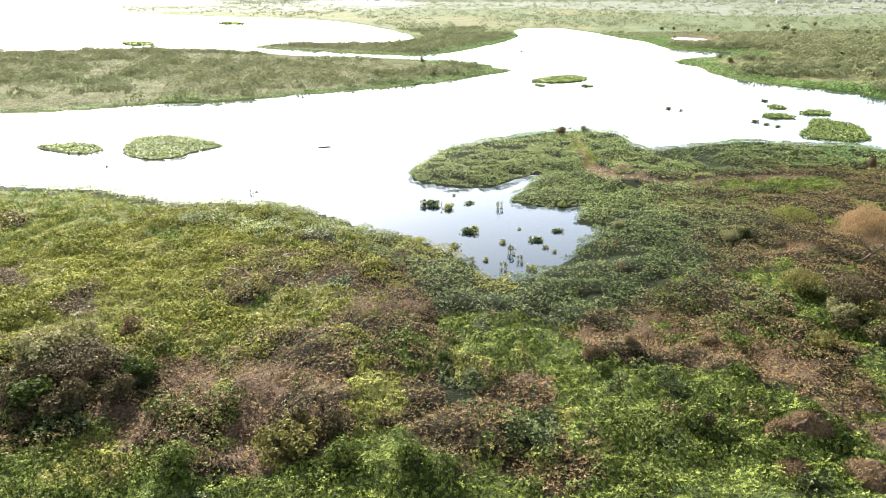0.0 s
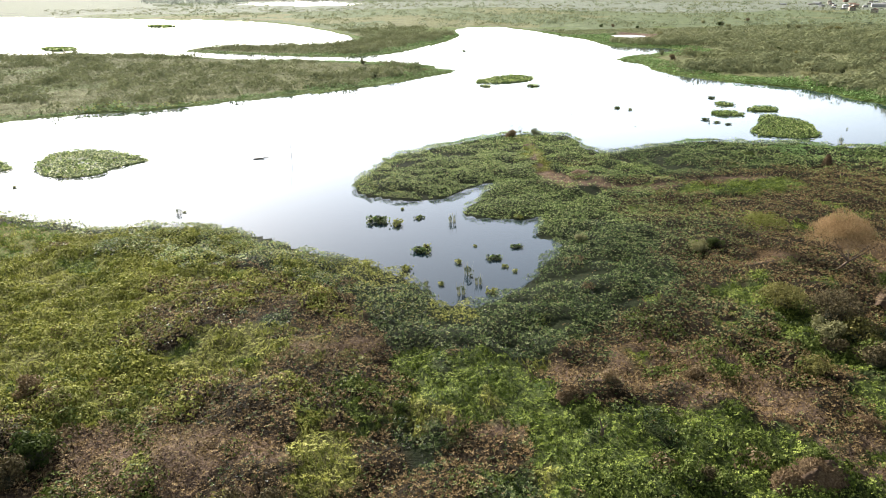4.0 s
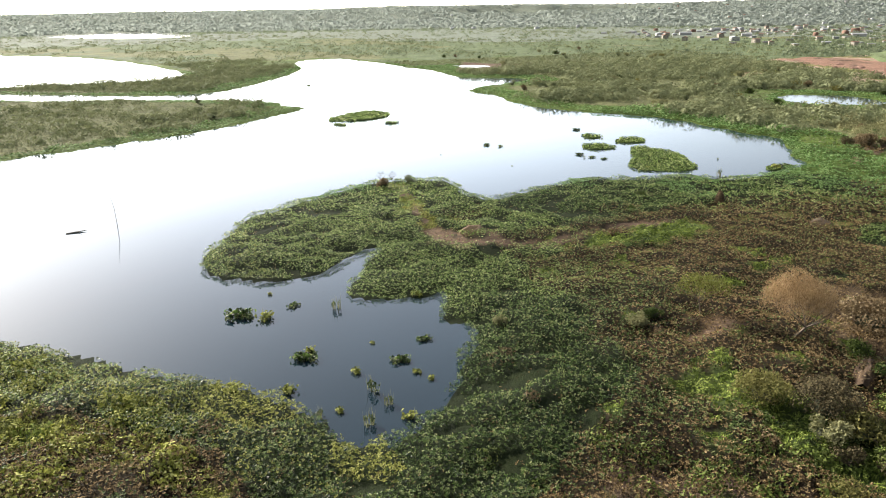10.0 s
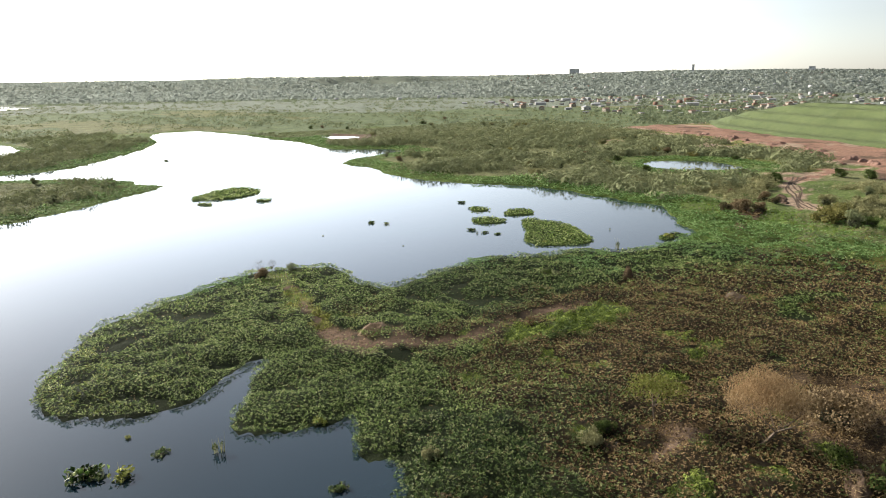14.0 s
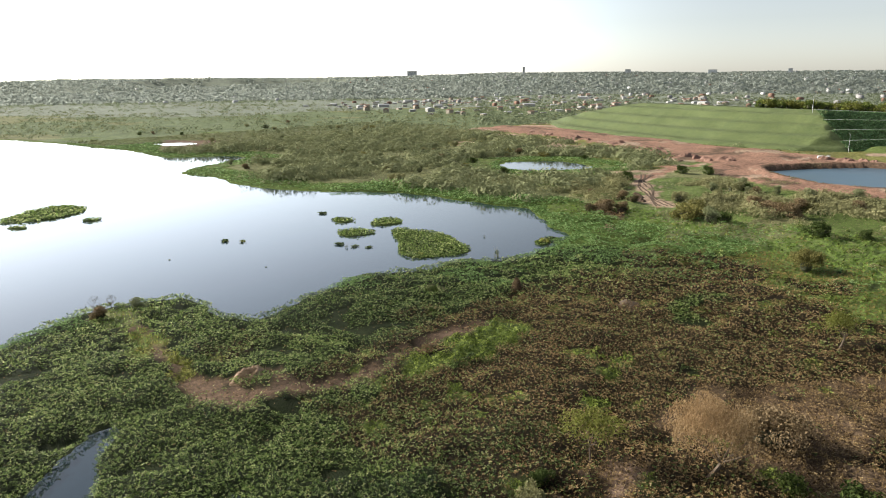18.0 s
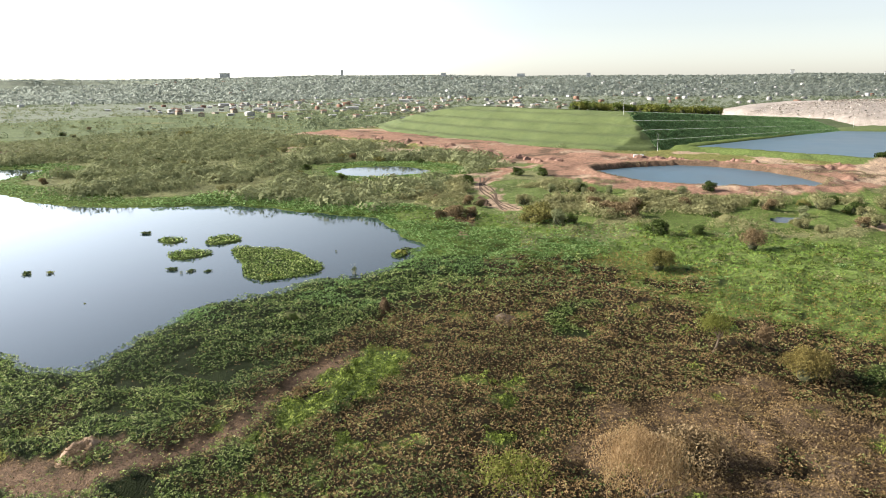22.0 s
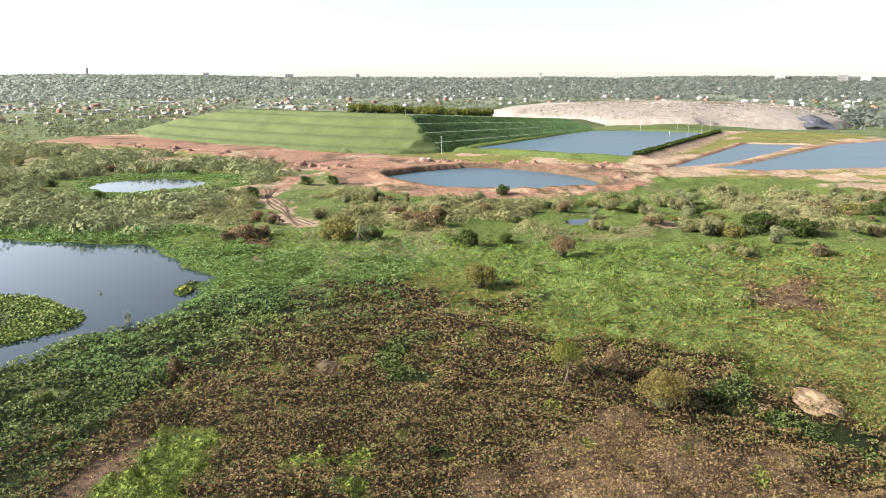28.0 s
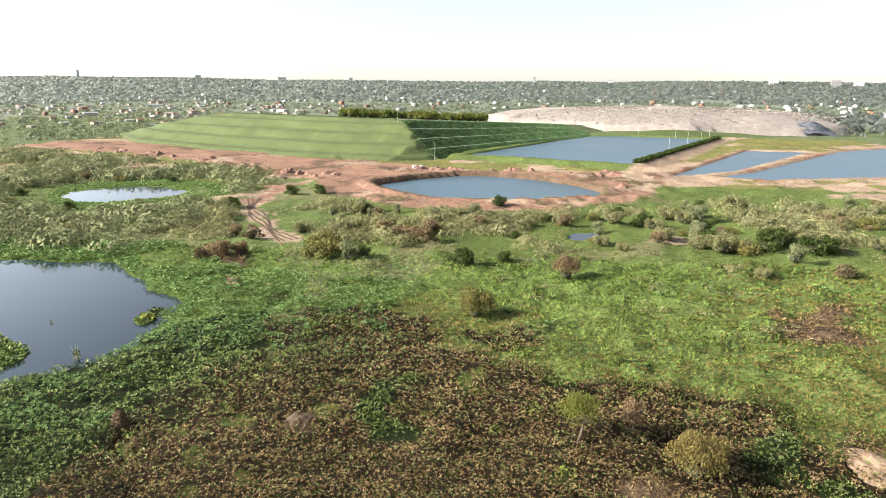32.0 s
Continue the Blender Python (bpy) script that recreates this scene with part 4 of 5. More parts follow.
        rad = spread * rng.uniform(0.16, 0.27)
        pts.append(c + q * rad * rng.uniform(0.55, 1.05, (n, 1)) * (1, 1, 0.75))
        nms.append(q)
    p, q = np.concatenate(pts), np.concatenate(nms)
    ok = p[:, 2] > 0.1
    v, f = leaf_shell(p[ok], q[ok], size, 0.75, 0.55, True)
    return sheet(name, v, f, material)


def dome_crown(name, height, spread, leaves, size, material, low, slim=0.3):
    """A broad domed crown of fine twigs and small leaves, denser towards its outside."""
    q = rng.normal(size=(leaves, 3))
    q /= np.linalg.norm(q, axis=1)[:, None]
    q[:, 2] = np.where(q[:, 2] < -0.35, -q[:, 2], q[:, 2])
    r = rng.random(leaves) ** 0.4 * (1 + 0.12 * np.sin(q[:, 0] * 6 + 1) + 0.12 * np.sin(q[:, 1] * 7))
    mid = height * (low + 1) / 2
    p = q * r[:, None] * (spread * 0.5, spread * 0.5, height * (1 - low) / 2) + (0, 0, mid)
    return sheet(name, *leaf_quads(p, size, -10, 85, slim, single=True), material)


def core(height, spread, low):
    """Dark blob added inside a crown to block light; shade in its colour."""
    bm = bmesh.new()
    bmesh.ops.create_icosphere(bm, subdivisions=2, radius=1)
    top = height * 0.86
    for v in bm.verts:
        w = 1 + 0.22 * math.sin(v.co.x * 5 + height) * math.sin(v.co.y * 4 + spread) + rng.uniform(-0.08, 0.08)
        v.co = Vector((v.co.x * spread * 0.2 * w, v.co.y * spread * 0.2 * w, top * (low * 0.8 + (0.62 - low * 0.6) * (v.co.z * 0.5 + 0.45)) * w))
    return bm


def plant(name, label, category, height, spread, leaves, size, material, thick=0.12, stems=1, low=0.3, bare=0.4, group="", lobes=11):
    thing = tagged(new(name), label, category, group)
    part("trunk", wood(height, spread, thick, stems, bare), M_BARK, thing)
    part("crown", crown_mesh("crown", height, spread, leaves, size, material, low, lobes), material, thing)
    part("shade_core", core(height, spread, low), M_CORE_SHADE, thing, "dark shade core inside the leaves")
    return thing


def put(thing, x, y, turn=0.0, scale=1.0, z=None):
    g = float(field(HEIGHT, np.array([x]), np.array([y]))[0]) if z is None else z
    thing.matrix_basis = pose(x, y, g, 0, 0, turn) @ Matrix.Scale(scale, 4)
    return thing


def again(thing, x, y, turn=0.0, scale=1.0, z=None):
    g = float(field(HEIGHT, np.array([x]), np.array([y]))[0]) if z is None else z
    return copy_thing(thing, pose(x, y, g, 0, 0, turn) @ Matrix.Scale(scale / thing.scale[0], 4))


def domed(name, label, category, height, spread, leaves, size, material, thick, stems, low, bare, slim=0.6, dense=True):
    thing = tagged(new(name), label, category)
    part("trunk", wood(height * 0.9, spread * 1.1, thick, stems, bare), M_BARK, thing)
    part("crown", dome_crown("crown", height, spread, leaves, size, material, low, slim), material, thing)
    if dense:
        part("shade_core", core(height * 0.85, spread * 0.9, low), M_CORE_SHADE, thing, "dark shade core inside the twigs")
    return thing


put(domed("dry_tree", "rust-brown dry tree with a domed twiggy crown", "tree", 8.0, 8.4, 15000, 0.26, M_RUST, 0.26, 1, 0.2, 0.2, 0.25, False), 77.0, 88.0)
put(plant("dry_bush", "wide rust-brown dry bush beside the dry tree", "bush", 3.6, 8.5, 4200, 0.26, M_DRYLEAF, 0.12, 3, 0.05, 0.15), 87.0, 85.5)
put(domed("lime_tree", "small yellow-green tree with a flat open crown", "tree", 5.2, 7.2, 2100, 0.26, M_LIMETREE, 0.14, 1, 0.5, 0.45, 0.6, False), 72.5, 98.0)
put(domed("young_tree", "thin yellow-green young tree standing in wilted plants", "tree", 5.8, 5.0, 2400, 0.26, M_LIMETREE, 0.2, 1, 0.35, 0.4, 0.6, False), 119.7, 86.3)
put(domed("round_bush", "rounded olive bush standing in the meadow", "bush", 4.6, 6.2, 6000, 0.3, M_OLIVE, 0.12, 3, 0.08, 0.25), 162.3, 101.3)
put(domed("rusty_bush", "upright reddish-brown bush standing in the meadow", "bush", 4.8, 5.8, 5200, 0.3, M_DRYLEAF, 0.1, 3, 0.05, 0.25), 188.5, 85.3)
put(domed("twiggy_bush", "tan-brown open twiggy bush on wilted ground", "bush", 4.8, 6.2, 6500, 0.24, M_TURN, 0.12, 3, 0.08, 0.25), 115.3, 74.5)
put(domed("slim_dry_bush", "slim pale dry bush on wilted ground", "bush", 4.3, 2.6, 1300, 0.26, M_STRAW, 0.07, 2, 0.05, 0.3, 0.6, False), 123.0, 80.0)
put(domed("brown_bush", "brown twiggy bush between meadow shrubs", "bush", 3.6, 6.5, 3600, 0.26, M_TWIG, 0.1, 3, 0.02, 0.2), 66.0, 75.0)
put(domed("leafy_bush", "olive-green leafy bush beside brown shrubs", "bush", 2.8, 6.0, 3200, 0.26, M_OLIVE, 0.1, 3, 0.02, 0.2), 62.5, 79.5)
put(domed("brushwood", "dark grey-brown brushwood beside litter ground", "bush", 3.4, 8.0, 4200, 0.26, M_TWIG, 0.1, 4, 0.02, 0.15), -23.0, 69.0)
put(domed("olive_bush", "brownish olive open bush on the marsh", "bush", 3.0, 8.0, 3600, 0.26, M_OLIVE, 0.1, 4, 0.02, 0.15), -26.0, 74.0)

for qx, qy, size in ((60.5, 184.5, 1.0), (63.5, 185.5, 0.8)):
    put(domed("dead_sapling", "small leafless grey-brown sapling at the tip of the spit", "tree", 3.6 * size, 2.6 * size, 260, 0.2, M_TWIG, 0.07, 2, 0.35, 0.35, 0.2, False), qx, qy)
bm = bmesh.new()
limb(bm, (0, 0, -0.3), (0.1, 0.05, 0.8), 0.22, 0.16)
limb(bm, (0.1, 0.05, 0.8), (-0.25, 0.2, 1.9), 0.1, 0.03)
limb(bm, (0.1, 0.05, 0.7), (0.5, -0.1, 1.3), 0.07, 0.02)
stump = tagged(part("dead_stump", bm, M_BARK, None), "broken dark tree stump standing in meadow grass", "tree stump")
put(stump, 30.5, 60.0)


KINDS = [plant("shrub", "dense olive-green shrub on marshy ground", "shrub", 3.0, 5.2, 1800, 0.32, M_SCRUB, 0.09, 3, 0.05, 0.2, "marsh shrubs"),
         plant("shrub", "dense dark green shrub on marshy ground", "shrub", 3.2, 5.0, 1700, 0.32, M_DARKLEAF, 0.09, 3, 0.05, 0.2, "marsh shrubs"),
         plant("shrub", "dry reddish-brown shrub on marshy ground", "shrub", 2.8, 4.8, 1700, 0.28, M_DRYLEAF, 0.08, 3, 0.05, 0.2, "marsh shrubs"),
         plant("shrub", "spreading yellow-olive shrub on marshy ground", "shrub", 2.6, 6.2, 1700, 0.32, M_OLIVE, 0.08, 3, 0.05, 0.2, "marsh shrubs"),
         plant("shrub", "tall grey-green shrub on marshy ground", "shrub", 4.2, 5.0, 1800, 0.32, M_FARSCRUB, 0.1, 3, 0.1, 0.25, "marsh shrubs"),
         plant("shrub", "low shrub mound overgrown with green vines", "shrub", 2.6, 4.6, 1500, 0.27, M_VINE, 0.09, 2, 0.0, 0.2, "marsh shrubs", 14),
         plant("shrub", "dark brown twiggy shrub on marshy ground", "shrub", 2.6, 4.6, 1300, 0.3, M_TWIG, 0.09, 3, 0.02, 0.2, "marsh shrubs", 12)]
# x, y, which kind, scale
FIXED = [(-21, 79, 2, 0.8), (-25, 75, 0, 1.1), (-28, 71, 0, 1.2), (-22, 68, 2, 1.0), (-17, 67, 1, 1.0), (-25, 64, 1, 1.2), (-10, 52, 5, 1.1), (-1.5, 54.5, 3, 1.1), (3.5, 51.5, 5, 1.1),
         (-26, 62, 6, 0.7)]
FIXED_A = [(-22, 62, 6, 1.2), (-18, 64, 6, 0.9), (-17, 68, 6, 0.7), (-27, 66, 6, 1.2), (-1, 56.5, 6, 0.9), (2.5, 56, 6, 0.8), (63, 65, 6, 1.0), (61, 69, 6, 0.7), (78, 75.5, 1, 1.1), (76, 74, 6, 1.0),
         (37, 51.5, 5, 0.75), (40.5, 47.5, 5, 0.6), (36, 53, 6, 0.6), (23, 60, 6, 0.35), (9, 49, 5, 1.0), (14, 68, 5, 0.5), (35, 53, 5, 0.8), (46, 52.5, 5, 0.7), (64, 67, 5, 0.9), (66, 71, 3, 1.0), (73, 73, 5, 0.9)]
FIXED_B = [(62, 72, 0, 0.8), (70, 67, 5, 0.9), (79, 81, 5, 0.9), (56, 66, 3, 0.7), (43, 66, 2, 0.6), (34, 66, 2, 0.5), (30, 63, 5, 0.5), (48, 106.5, 0, 0.45), (60, 182, 2, 0.8),
           (66, 181, 4, 0.6), (197, 108, 1, 1.2), (203, 99, 1, 0.9), (209, 143, 3, 1.5), (217, 119, 2, 1.5), (198, 164, 2, 1.2), (227, 32, 1, 1.5), (219, 25, 1, 1.2), (224, 46, 0, 1.4), (196, 107, 1, 1.3), (233, 132, 0, 1.2), (252, 147, 0, 1.3)]
FIXED_C = [(271, 104, 1, 1.2), (259, 188, 1, 1.2), (226, 50, 1, 1.5), (231, 33, 1, 1.4), (222, 42, 0, 1.2), (193, 163, 2, 1.0), (219, 170, 2, 1.1), (96, 141, 1, 0.4),
           (105, 149, 1, 0.5), (63, 99, 0, 0.6), (66, 99.5, 1, 0.5), (200, 28, 2, 0.9), (238, 75, 4, 0.9), (245, 60, 0, 1.1)]
FIXED_D = [(198.5, 141, 3, 1.5), (203, 139, 3, 1.3), (196.7, 133.6, 4, 1.1), (200, 131, 1, 0.9), (227, 145, 0, 1.4), (225, 154, 0, 1.2), (195, 163, 2, 1.3), (200, 160, 2, 1.1), (192, 166, 6, 1.0), (215, 164, 6, 0.9),
           (225, 131, 2, 1.4), (218.5, 123.7, 2, 1.3), (227, 120, 2, 1.4), (222, 127, 2, 1.2), (231, 126, 0, 1.2), (256, 144, 1, 1.1), (289, 169, 1, 1.2), (287.5, 179, 1, 1.2), (240, 119, 0, 1.1), (237, 107, 2, 1.2), (244, 96, 0, 1.1), (246, 84, 2, 1.2), (250, 115, 0, 1.2)]
FIXED_E = [(248, 71, 0, 1.3), (249, 62, 1, 1.3), (260, 54, 0, 1.4), (257, 45, 4, 1.3), (261, 34, 0, 1.4), (255, 50, 0, 1.2), (223, 52.6, 0, 1.4), (219.6, 47.6, 0, 1.5), (220.6, 42, 3, 1.4), (222, 36, 1, 1.6), (219, 27.4, 1, 1.5), (219.7, 23, 1, 1.4), (210, 34, 4, 1.1),
           (198, 28, 6, 1.2), (199, 49.6, 0, 0.8), (197, 44, 0, 0.8), (230.7, 58.6, 0, 1.2), (216.6, 70.5, 0, 0.8), (267, 14, 0, 1.4), (264, 5, 0, 1.4), (255, 0, 3, 1.3), (252, -5, 1, 1.3), (260, 9, 2, 1.1), (283, 30, 0, 1.4)]
places = FIXED + FIXED_A + FIXED_B + FIXED_C + FIXED_D + FIXED_E
count = {}
random.seed(11)
while len(places) < 325:
    zone = random.choices(("belt", "east", "ridge", "peninsula", "headland", "scrub"), (9, 8, 5, 1, 1, 3))[0]
    if zone == "belt":
        q = (random.uniform(178, 330), random.uniform(205, 440))
        if abs(q[0] - 0.25 * (q[1] - 330) * -1 - 245) > 62:
            continue
    elif zone == "east":
        q = (max(random.gauss(246, 18), 218 + random.uniform(0, 12)), random.uniform(-40, 190))
    elif zone == "ridge":
        q = (random.uniform(262, 292), random.uniform(-60, 70))
    elif zone == "peninsula":
        q = (random.uniform(0, 66), random.uniform(300, 372))
    elif zone == "headland":
        q = (random.uniform(10, 130), random.uniform(440, 640))
    else:
        q = (random.uniform(250, 420), random.uniform(260, 620))
    s1 = float(field(SHORE, np.array([q[0]]), np.array([q[1]]))[0])
    r1 = float(field(ROADS, np.array([q[0]]), np.array([q[1]]))[0])
    l1 = min(float(field(g, np.array([q[0]]), np.array([q[1]]))[0]) for g in LINED)
    t1 = float(off_line(np.array([q[0]]), np.array([q[1]]), DIRT_TRACK)[0])
    if s1 < 7 or r1 < 6 or l1 < 14 or t1 < 9:
        continue
    places.append((q[0], q[1], random.choices((0, 1, 2, 3, 4), {"east": (5, 3, 3, 4, 4), "peninsula": (1, 0, 0, 1, 8), "headland": (1, 0, 0, 1, 8)}.get(zone, (6, 2, 2, 3, 5)))[0], random.uniform(0.6, 1.3) * (0.6 if zone in ("peninsula", "headland") else 0.9)))
for qx, qy, which, scale in places:
    if which in count:
        again(KINDS[which], qx, qy, random.uniform(0, 360), scale)
    else:
        count[which] = put(KINDS[which], qx, qy, random.uniform(0, 360), scale)


def woodland(name, x, y, height, material, label, cards=7, width=0.5, leaf=None, loose=0.1):
    """Far trees and bushes: lumpy domes of leaf sprays, joined."""
    h = height * rng.uniform(0.55, 1.35, len(x)) ** 1.4
    p, q = dome_points(x, y, field(HEIGHT, x, y) + h * 0.1, h * width * rng.uniform(0.8, 1.4, len(x)), h * 0.85, cards)
    size = np.repeat(h * (leaf or (0.62 if cards < 10 else 0.4)), cards)
    return stuff(name, *leaf_shell(p, q, size, 0.8, loose, True), material, label, "trees")


def fan(k, near, far, a0, a1, power=1.0):
    r = near + (far - near) * rng.random(k) ** power
    a = np.radians(rng.uniform(a0, a1, k))
    return 60 + np.sin(a) * r, 80 + np.cos(a) * r


x, y = fan(56000, 560, 4300, -12, 122, 1.15)
reach = np.hypot(x - 60, y - 80)
open_land = (reach < 1350) & (np.arctan2(x - 60, y - 80) < radians(50)) & (rng.random(len(x)) < 0.86)
in_town = (np.hypot((x - 930) * 0.85, y - 660) < 360) & (rng.random(len(x)) < 0.3)
keep = (field(SHORE, x, y) > 6) & ~open_land & ~in_town & (fbm(x, y, 130, 61) + 0.0002 * np.hypot(x, y) > -0.25) & (field(ROADS, x, y) > 12) & ~((x < 960) & (x > 330) & (y < 400) & (y > -260))
x, y, reach = x[keep], y[keep], reach[keep]
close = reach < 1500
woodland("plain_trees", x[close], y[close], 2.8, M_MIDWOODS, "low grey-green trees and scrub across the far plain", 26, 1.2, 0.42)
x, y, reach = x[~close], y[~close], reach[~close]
woodland("far_woodland", x, y, 2.7 + 2.9 * smooth(600, 2400, reach), M_HAZED_WOODS, "far grey-green trees scattered over plain and hills", 9, 1.9, 1.15, 0.06)
x, y = fan(9000, 330, 1300, -20, 60)
keep = (field(SHORE, x, y) > 6) & (fbm(x, y * 0.6, 60, 62) > -0.1) & (field(ROADS, x, y) > 15) & ((x < 400) | (y > 430))
woodland("plain_bushes", x[keep], y[keep], 1.9, M_FARSCRUB, "grey-olive bushes dotted over the far plain", 7, 1.2)
k = 4600
x, y = rng.uniform(150, 420, k), rng.uniform(190, 450, k)
keep = (field(SHORE, x, y) > 9 + 10 * (x > 235)) & (off_line(x, y, DIRT_TRACK) > 8) & (outside(x, y, POOL) > 9) & (outside(x + 14, y + 14, POOL) > 10) & (fbm(x, y, 38, 64) > -0.3) & (field(ROADS, x, y) > 8) & (rng.random(k) < 1.2 - np.hypot(x - 245, (y - 320) * 0.7) / 260)
woodland("scrub_thicket", x[keep], y[keep], 3.1, M_FARSCRUB, "rounded grey-olive thicket bushes behind the lake shore", 100, 1.3, 0.23, 0.25)
k = 3000
x, y = rng.normal(247, 20, k), rng.uniform(-60, 195, k)
keep = (fbm(x, y, 22, 65) > 0.0) & (field(ROADS, x, y) > 6) & (field(SHORE, x, y) > 12) & (x > 212) & (off_line(x, y, DIRT_TRACK) > 8)
woodland("meadow_thicket", x[keep], y[keep], 2.1, M_SCRUB, "low grey-olive bushes along the meadow edge", 150, 1.15, 0.18, 0.3)
k = 5600
x, y = rng.uniform(-210, 130, k), rng.uniform(255, 640, k)
keep = (field(SHORE, x, y) > 7) & (fbm(x, y, 40, 66) > -0.5)
woodland("peninsula_thicket", x[keep], y[keep], 2.2, M_FARSCRUB, "low grey-olive bushes on the lake peninsula", 44, 1.3, 0.32)
for name, material, label, k, x0, y0, x1, y1, tall, low in (
        ("meadow_tussocks", M_SCRUB, "olive tussocks and weeds dotted over the meadow", 160, 130, -25, 212, 135, 1.3, 0.1),
        ("meadow_weeds", M_VINE, "low dark green weeds dotted over the meadow", 640, 122, -25, 212, 130, 0.9, -0.1),
        ("foreground_weeds", M_VINE, "vine-covered green hummocks on the marsh", 760, -58, 44, 76, 84, 1.2, 0.05),
        ("field_hummocks", M_LIME, "yellow-green leafy hummocks on the marsh field", 1100, -62, 72, 10, 128, 1.2, -0.2),
        ("dry_weeds", M_DRYLEAF, "dry brown weed clumps on the marsh", 260, -30, 46, 120, 100, 1.0, 0.2)):
    x, y = rng.uniform(x0, x1, k), rng.uniform(y0, y1, k)
    keep = (field(SHORE, x, y) > 3) & (fbm(x, y, 14, 67 + k % 5) > low)
    x, y = x[keep], y[keep]
    n, cards = len(x), 150
    h = tall * rng.uniform(0.5, 1.4, n)
    p, q = dome_points(x, y, field(HEIGHT, x, y) - 0.1, h * rng.uniform(0.9, 1.5, n), h * 0.8, cards)
    stuff(name, *leaf_shell(p, q, np.repeat(0.24 * h**0.5, cards), 0.75, 0.45, True), material, label, "weeds")
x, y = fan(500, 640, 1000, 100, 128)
woodland("east_woodland", x, y, 9.0, M_HAZED_WOODS, "belt of grey-green trees behind the waste heap")

# ---- floating islands and clumps ----
def island_thing(outline, label):
    c = outline.mean(0)
    thing = tagged(new("floating_island"), label, "plant island", "lake islands")
    thing.location = (c[0], c[1], 0)
    rel = outline - c
    n, rings = len(rel), ((0.97, -0.35), (0.95, 0.06), (0.86, 0.16), (0.6, 0.24), (0.25, 0.28))
    v = np.concatenate([np.column_stack([rel * r, np.full(n, h)]) for r, h in rings])
    f = [(k * n + i, k * n + (i + 1) % n, (k + 1) * n + (i + 1) % n, (k + 1) * n + i) for k in range(len(rings) - 1) for i in range(n)]
    part("mat", sheet("mat", v, f, M_DARKLEAF), M_DARKLEAF, thing, "dark tangled root mat")
    lo, hi = rel.min(0), rel.max(0)
    d = math.hypot(c[0] - 40, c[1] - 80)
    size = 0.36 * max(1.0, d / 100)
    k = int((hi - lo).prod() * 20 / max(1.0, d / 100) ** 1.6)
    px, py = rng.uniform(lo[0] - 0.5, hi[0] + 0.5, k), rng.uniform(lo[1] - 0.5, hi[1] + 0.5, k)
    inn = outside(px, py, rel) + fbm(px + c[0], py + c[1], 3, 71) * 0.8 < -0.2
    p = np.stack([px, py, 0.25 + fbm(px, py, 2.5, 72) * 0.2 + rng.uniform(-0.1, 0.25, k)], -1)[inn]
    fresh = M_HYA_PALE
    part("leaves", sheet("leaves", *leaf_quads(p, size, 0, 60), fresh), fresh, thing, "glossy green hyacinth leaves")


for outline in ISLANDS:
    island_thing(outline, "floating island of green water hyacinth on the lake")


def clump(label, radius, leaves, size, material=M_HYA, tall=0.4):
    thing = tagged(new("plant_clump"), label, "water plants", "floating clumps")
    r, t = radius * np.sqrt(rng.random(leaves)), rng.uniform(0, 2 * np.pi, leaves)
    wob = 0.6 + 0.4 * np.sin(t * 3 + rng.uniform(0, 6)) * np.sin(t * 2)
    p = np.stack([np.cos(t) * r * wob, np.sin(t) * r * wob * 0.7, rng.uniform(0.02, tall, leaves)], -1)
    part("leaves", sheet("leaves", *leaf_quads(p, size, -5, 70), material), material, thing)
    stems = np.stack([p[:, 0], p[:, 1], p[:, 2] * 0 - 0.1], -1)[: leaves // 2]
    part("stem_tuft", sheet("stem_tuft", *blade_tris(stems, tall * 1.6, 0.06, 0.4), M_SCRUB), M_SCRUB, thing)
    return thing


CLUMPS = [clump("small floating clump of green water hyacinth", 1.6, 130, 0.34), clump("ragged floating clump of water plants", 1.0, 60, 0.3, M_LIME),
          clump("few reed stalks standing in shallow water", 0.7, 34, 0.26, M_DARKLEAF, 0.9)]
SPOTS = [(19, 125.5, 0, 1.8), (22, 123, 1, 1.9), (26, 125.5, 0, 0.9), (23.5, 109.5, 0, 1.4), (24.5, 111, 1, 1.3), (33.5, 104.5, 0, 1.1), (38, 108, 0, 0.9), (28, 104, 1, 1.1), (28.2, 99.2, 2, 1.5),
         (24, 97, 1, 0.9), (26, 93.3, 2, 1.2), (30, 92.8, 1, 1.4), (34, 101, 1, 0.9), (22, 97, 2, 0.8), (29, 96, 2, 1.0), (31, 122, 2, 1.3), (24, 131, 1, 0.7), (42.5, 121.5, 1, 1.5)]
SPOTS_B = [(106, 219, 0, 1.1), (108.5, 215, 1, 1.2), (145, 229, 0, 1.2), (121.5, 194, 0, 1.1), (122.5, 189.5, 0, 0.9), (124, 186, 0, 0.8), (136, 157.5, 2, 1.5), (120.5, 190, 2, 0.6), (154, 157, 1, 2.4),
           (158, 157, 0, 1.6), (105, 422, 0, 1.2), (-15, 138, 2, 1.0), (127, 172, 1, 1.0), (98, 190, 1, 0.35), (88, 212, 1, 0.4), (150, 172, 2, 0.5), (35, 99, 1, 0.8), (20, 103, 1, 1.6), (15, 106, 1, 1.8), (32, 110, 1, 0.6), (-14.0, 138.5, 1, 0.6), (-50, 164, 1, 0.8), (-112, 220, 0, 0.9)]
done = {}
for qx, qy, which, scale in SPOTS + SPOTS_B:
    if which in done:
        again(CLUMPS[which], qx, qy, random.uniform(0, 360), scale, 0.0)
    else:
        done[which] = put(CLUMPS[which], qx, qy, random.uniform(0, 360), scale, 0.0)

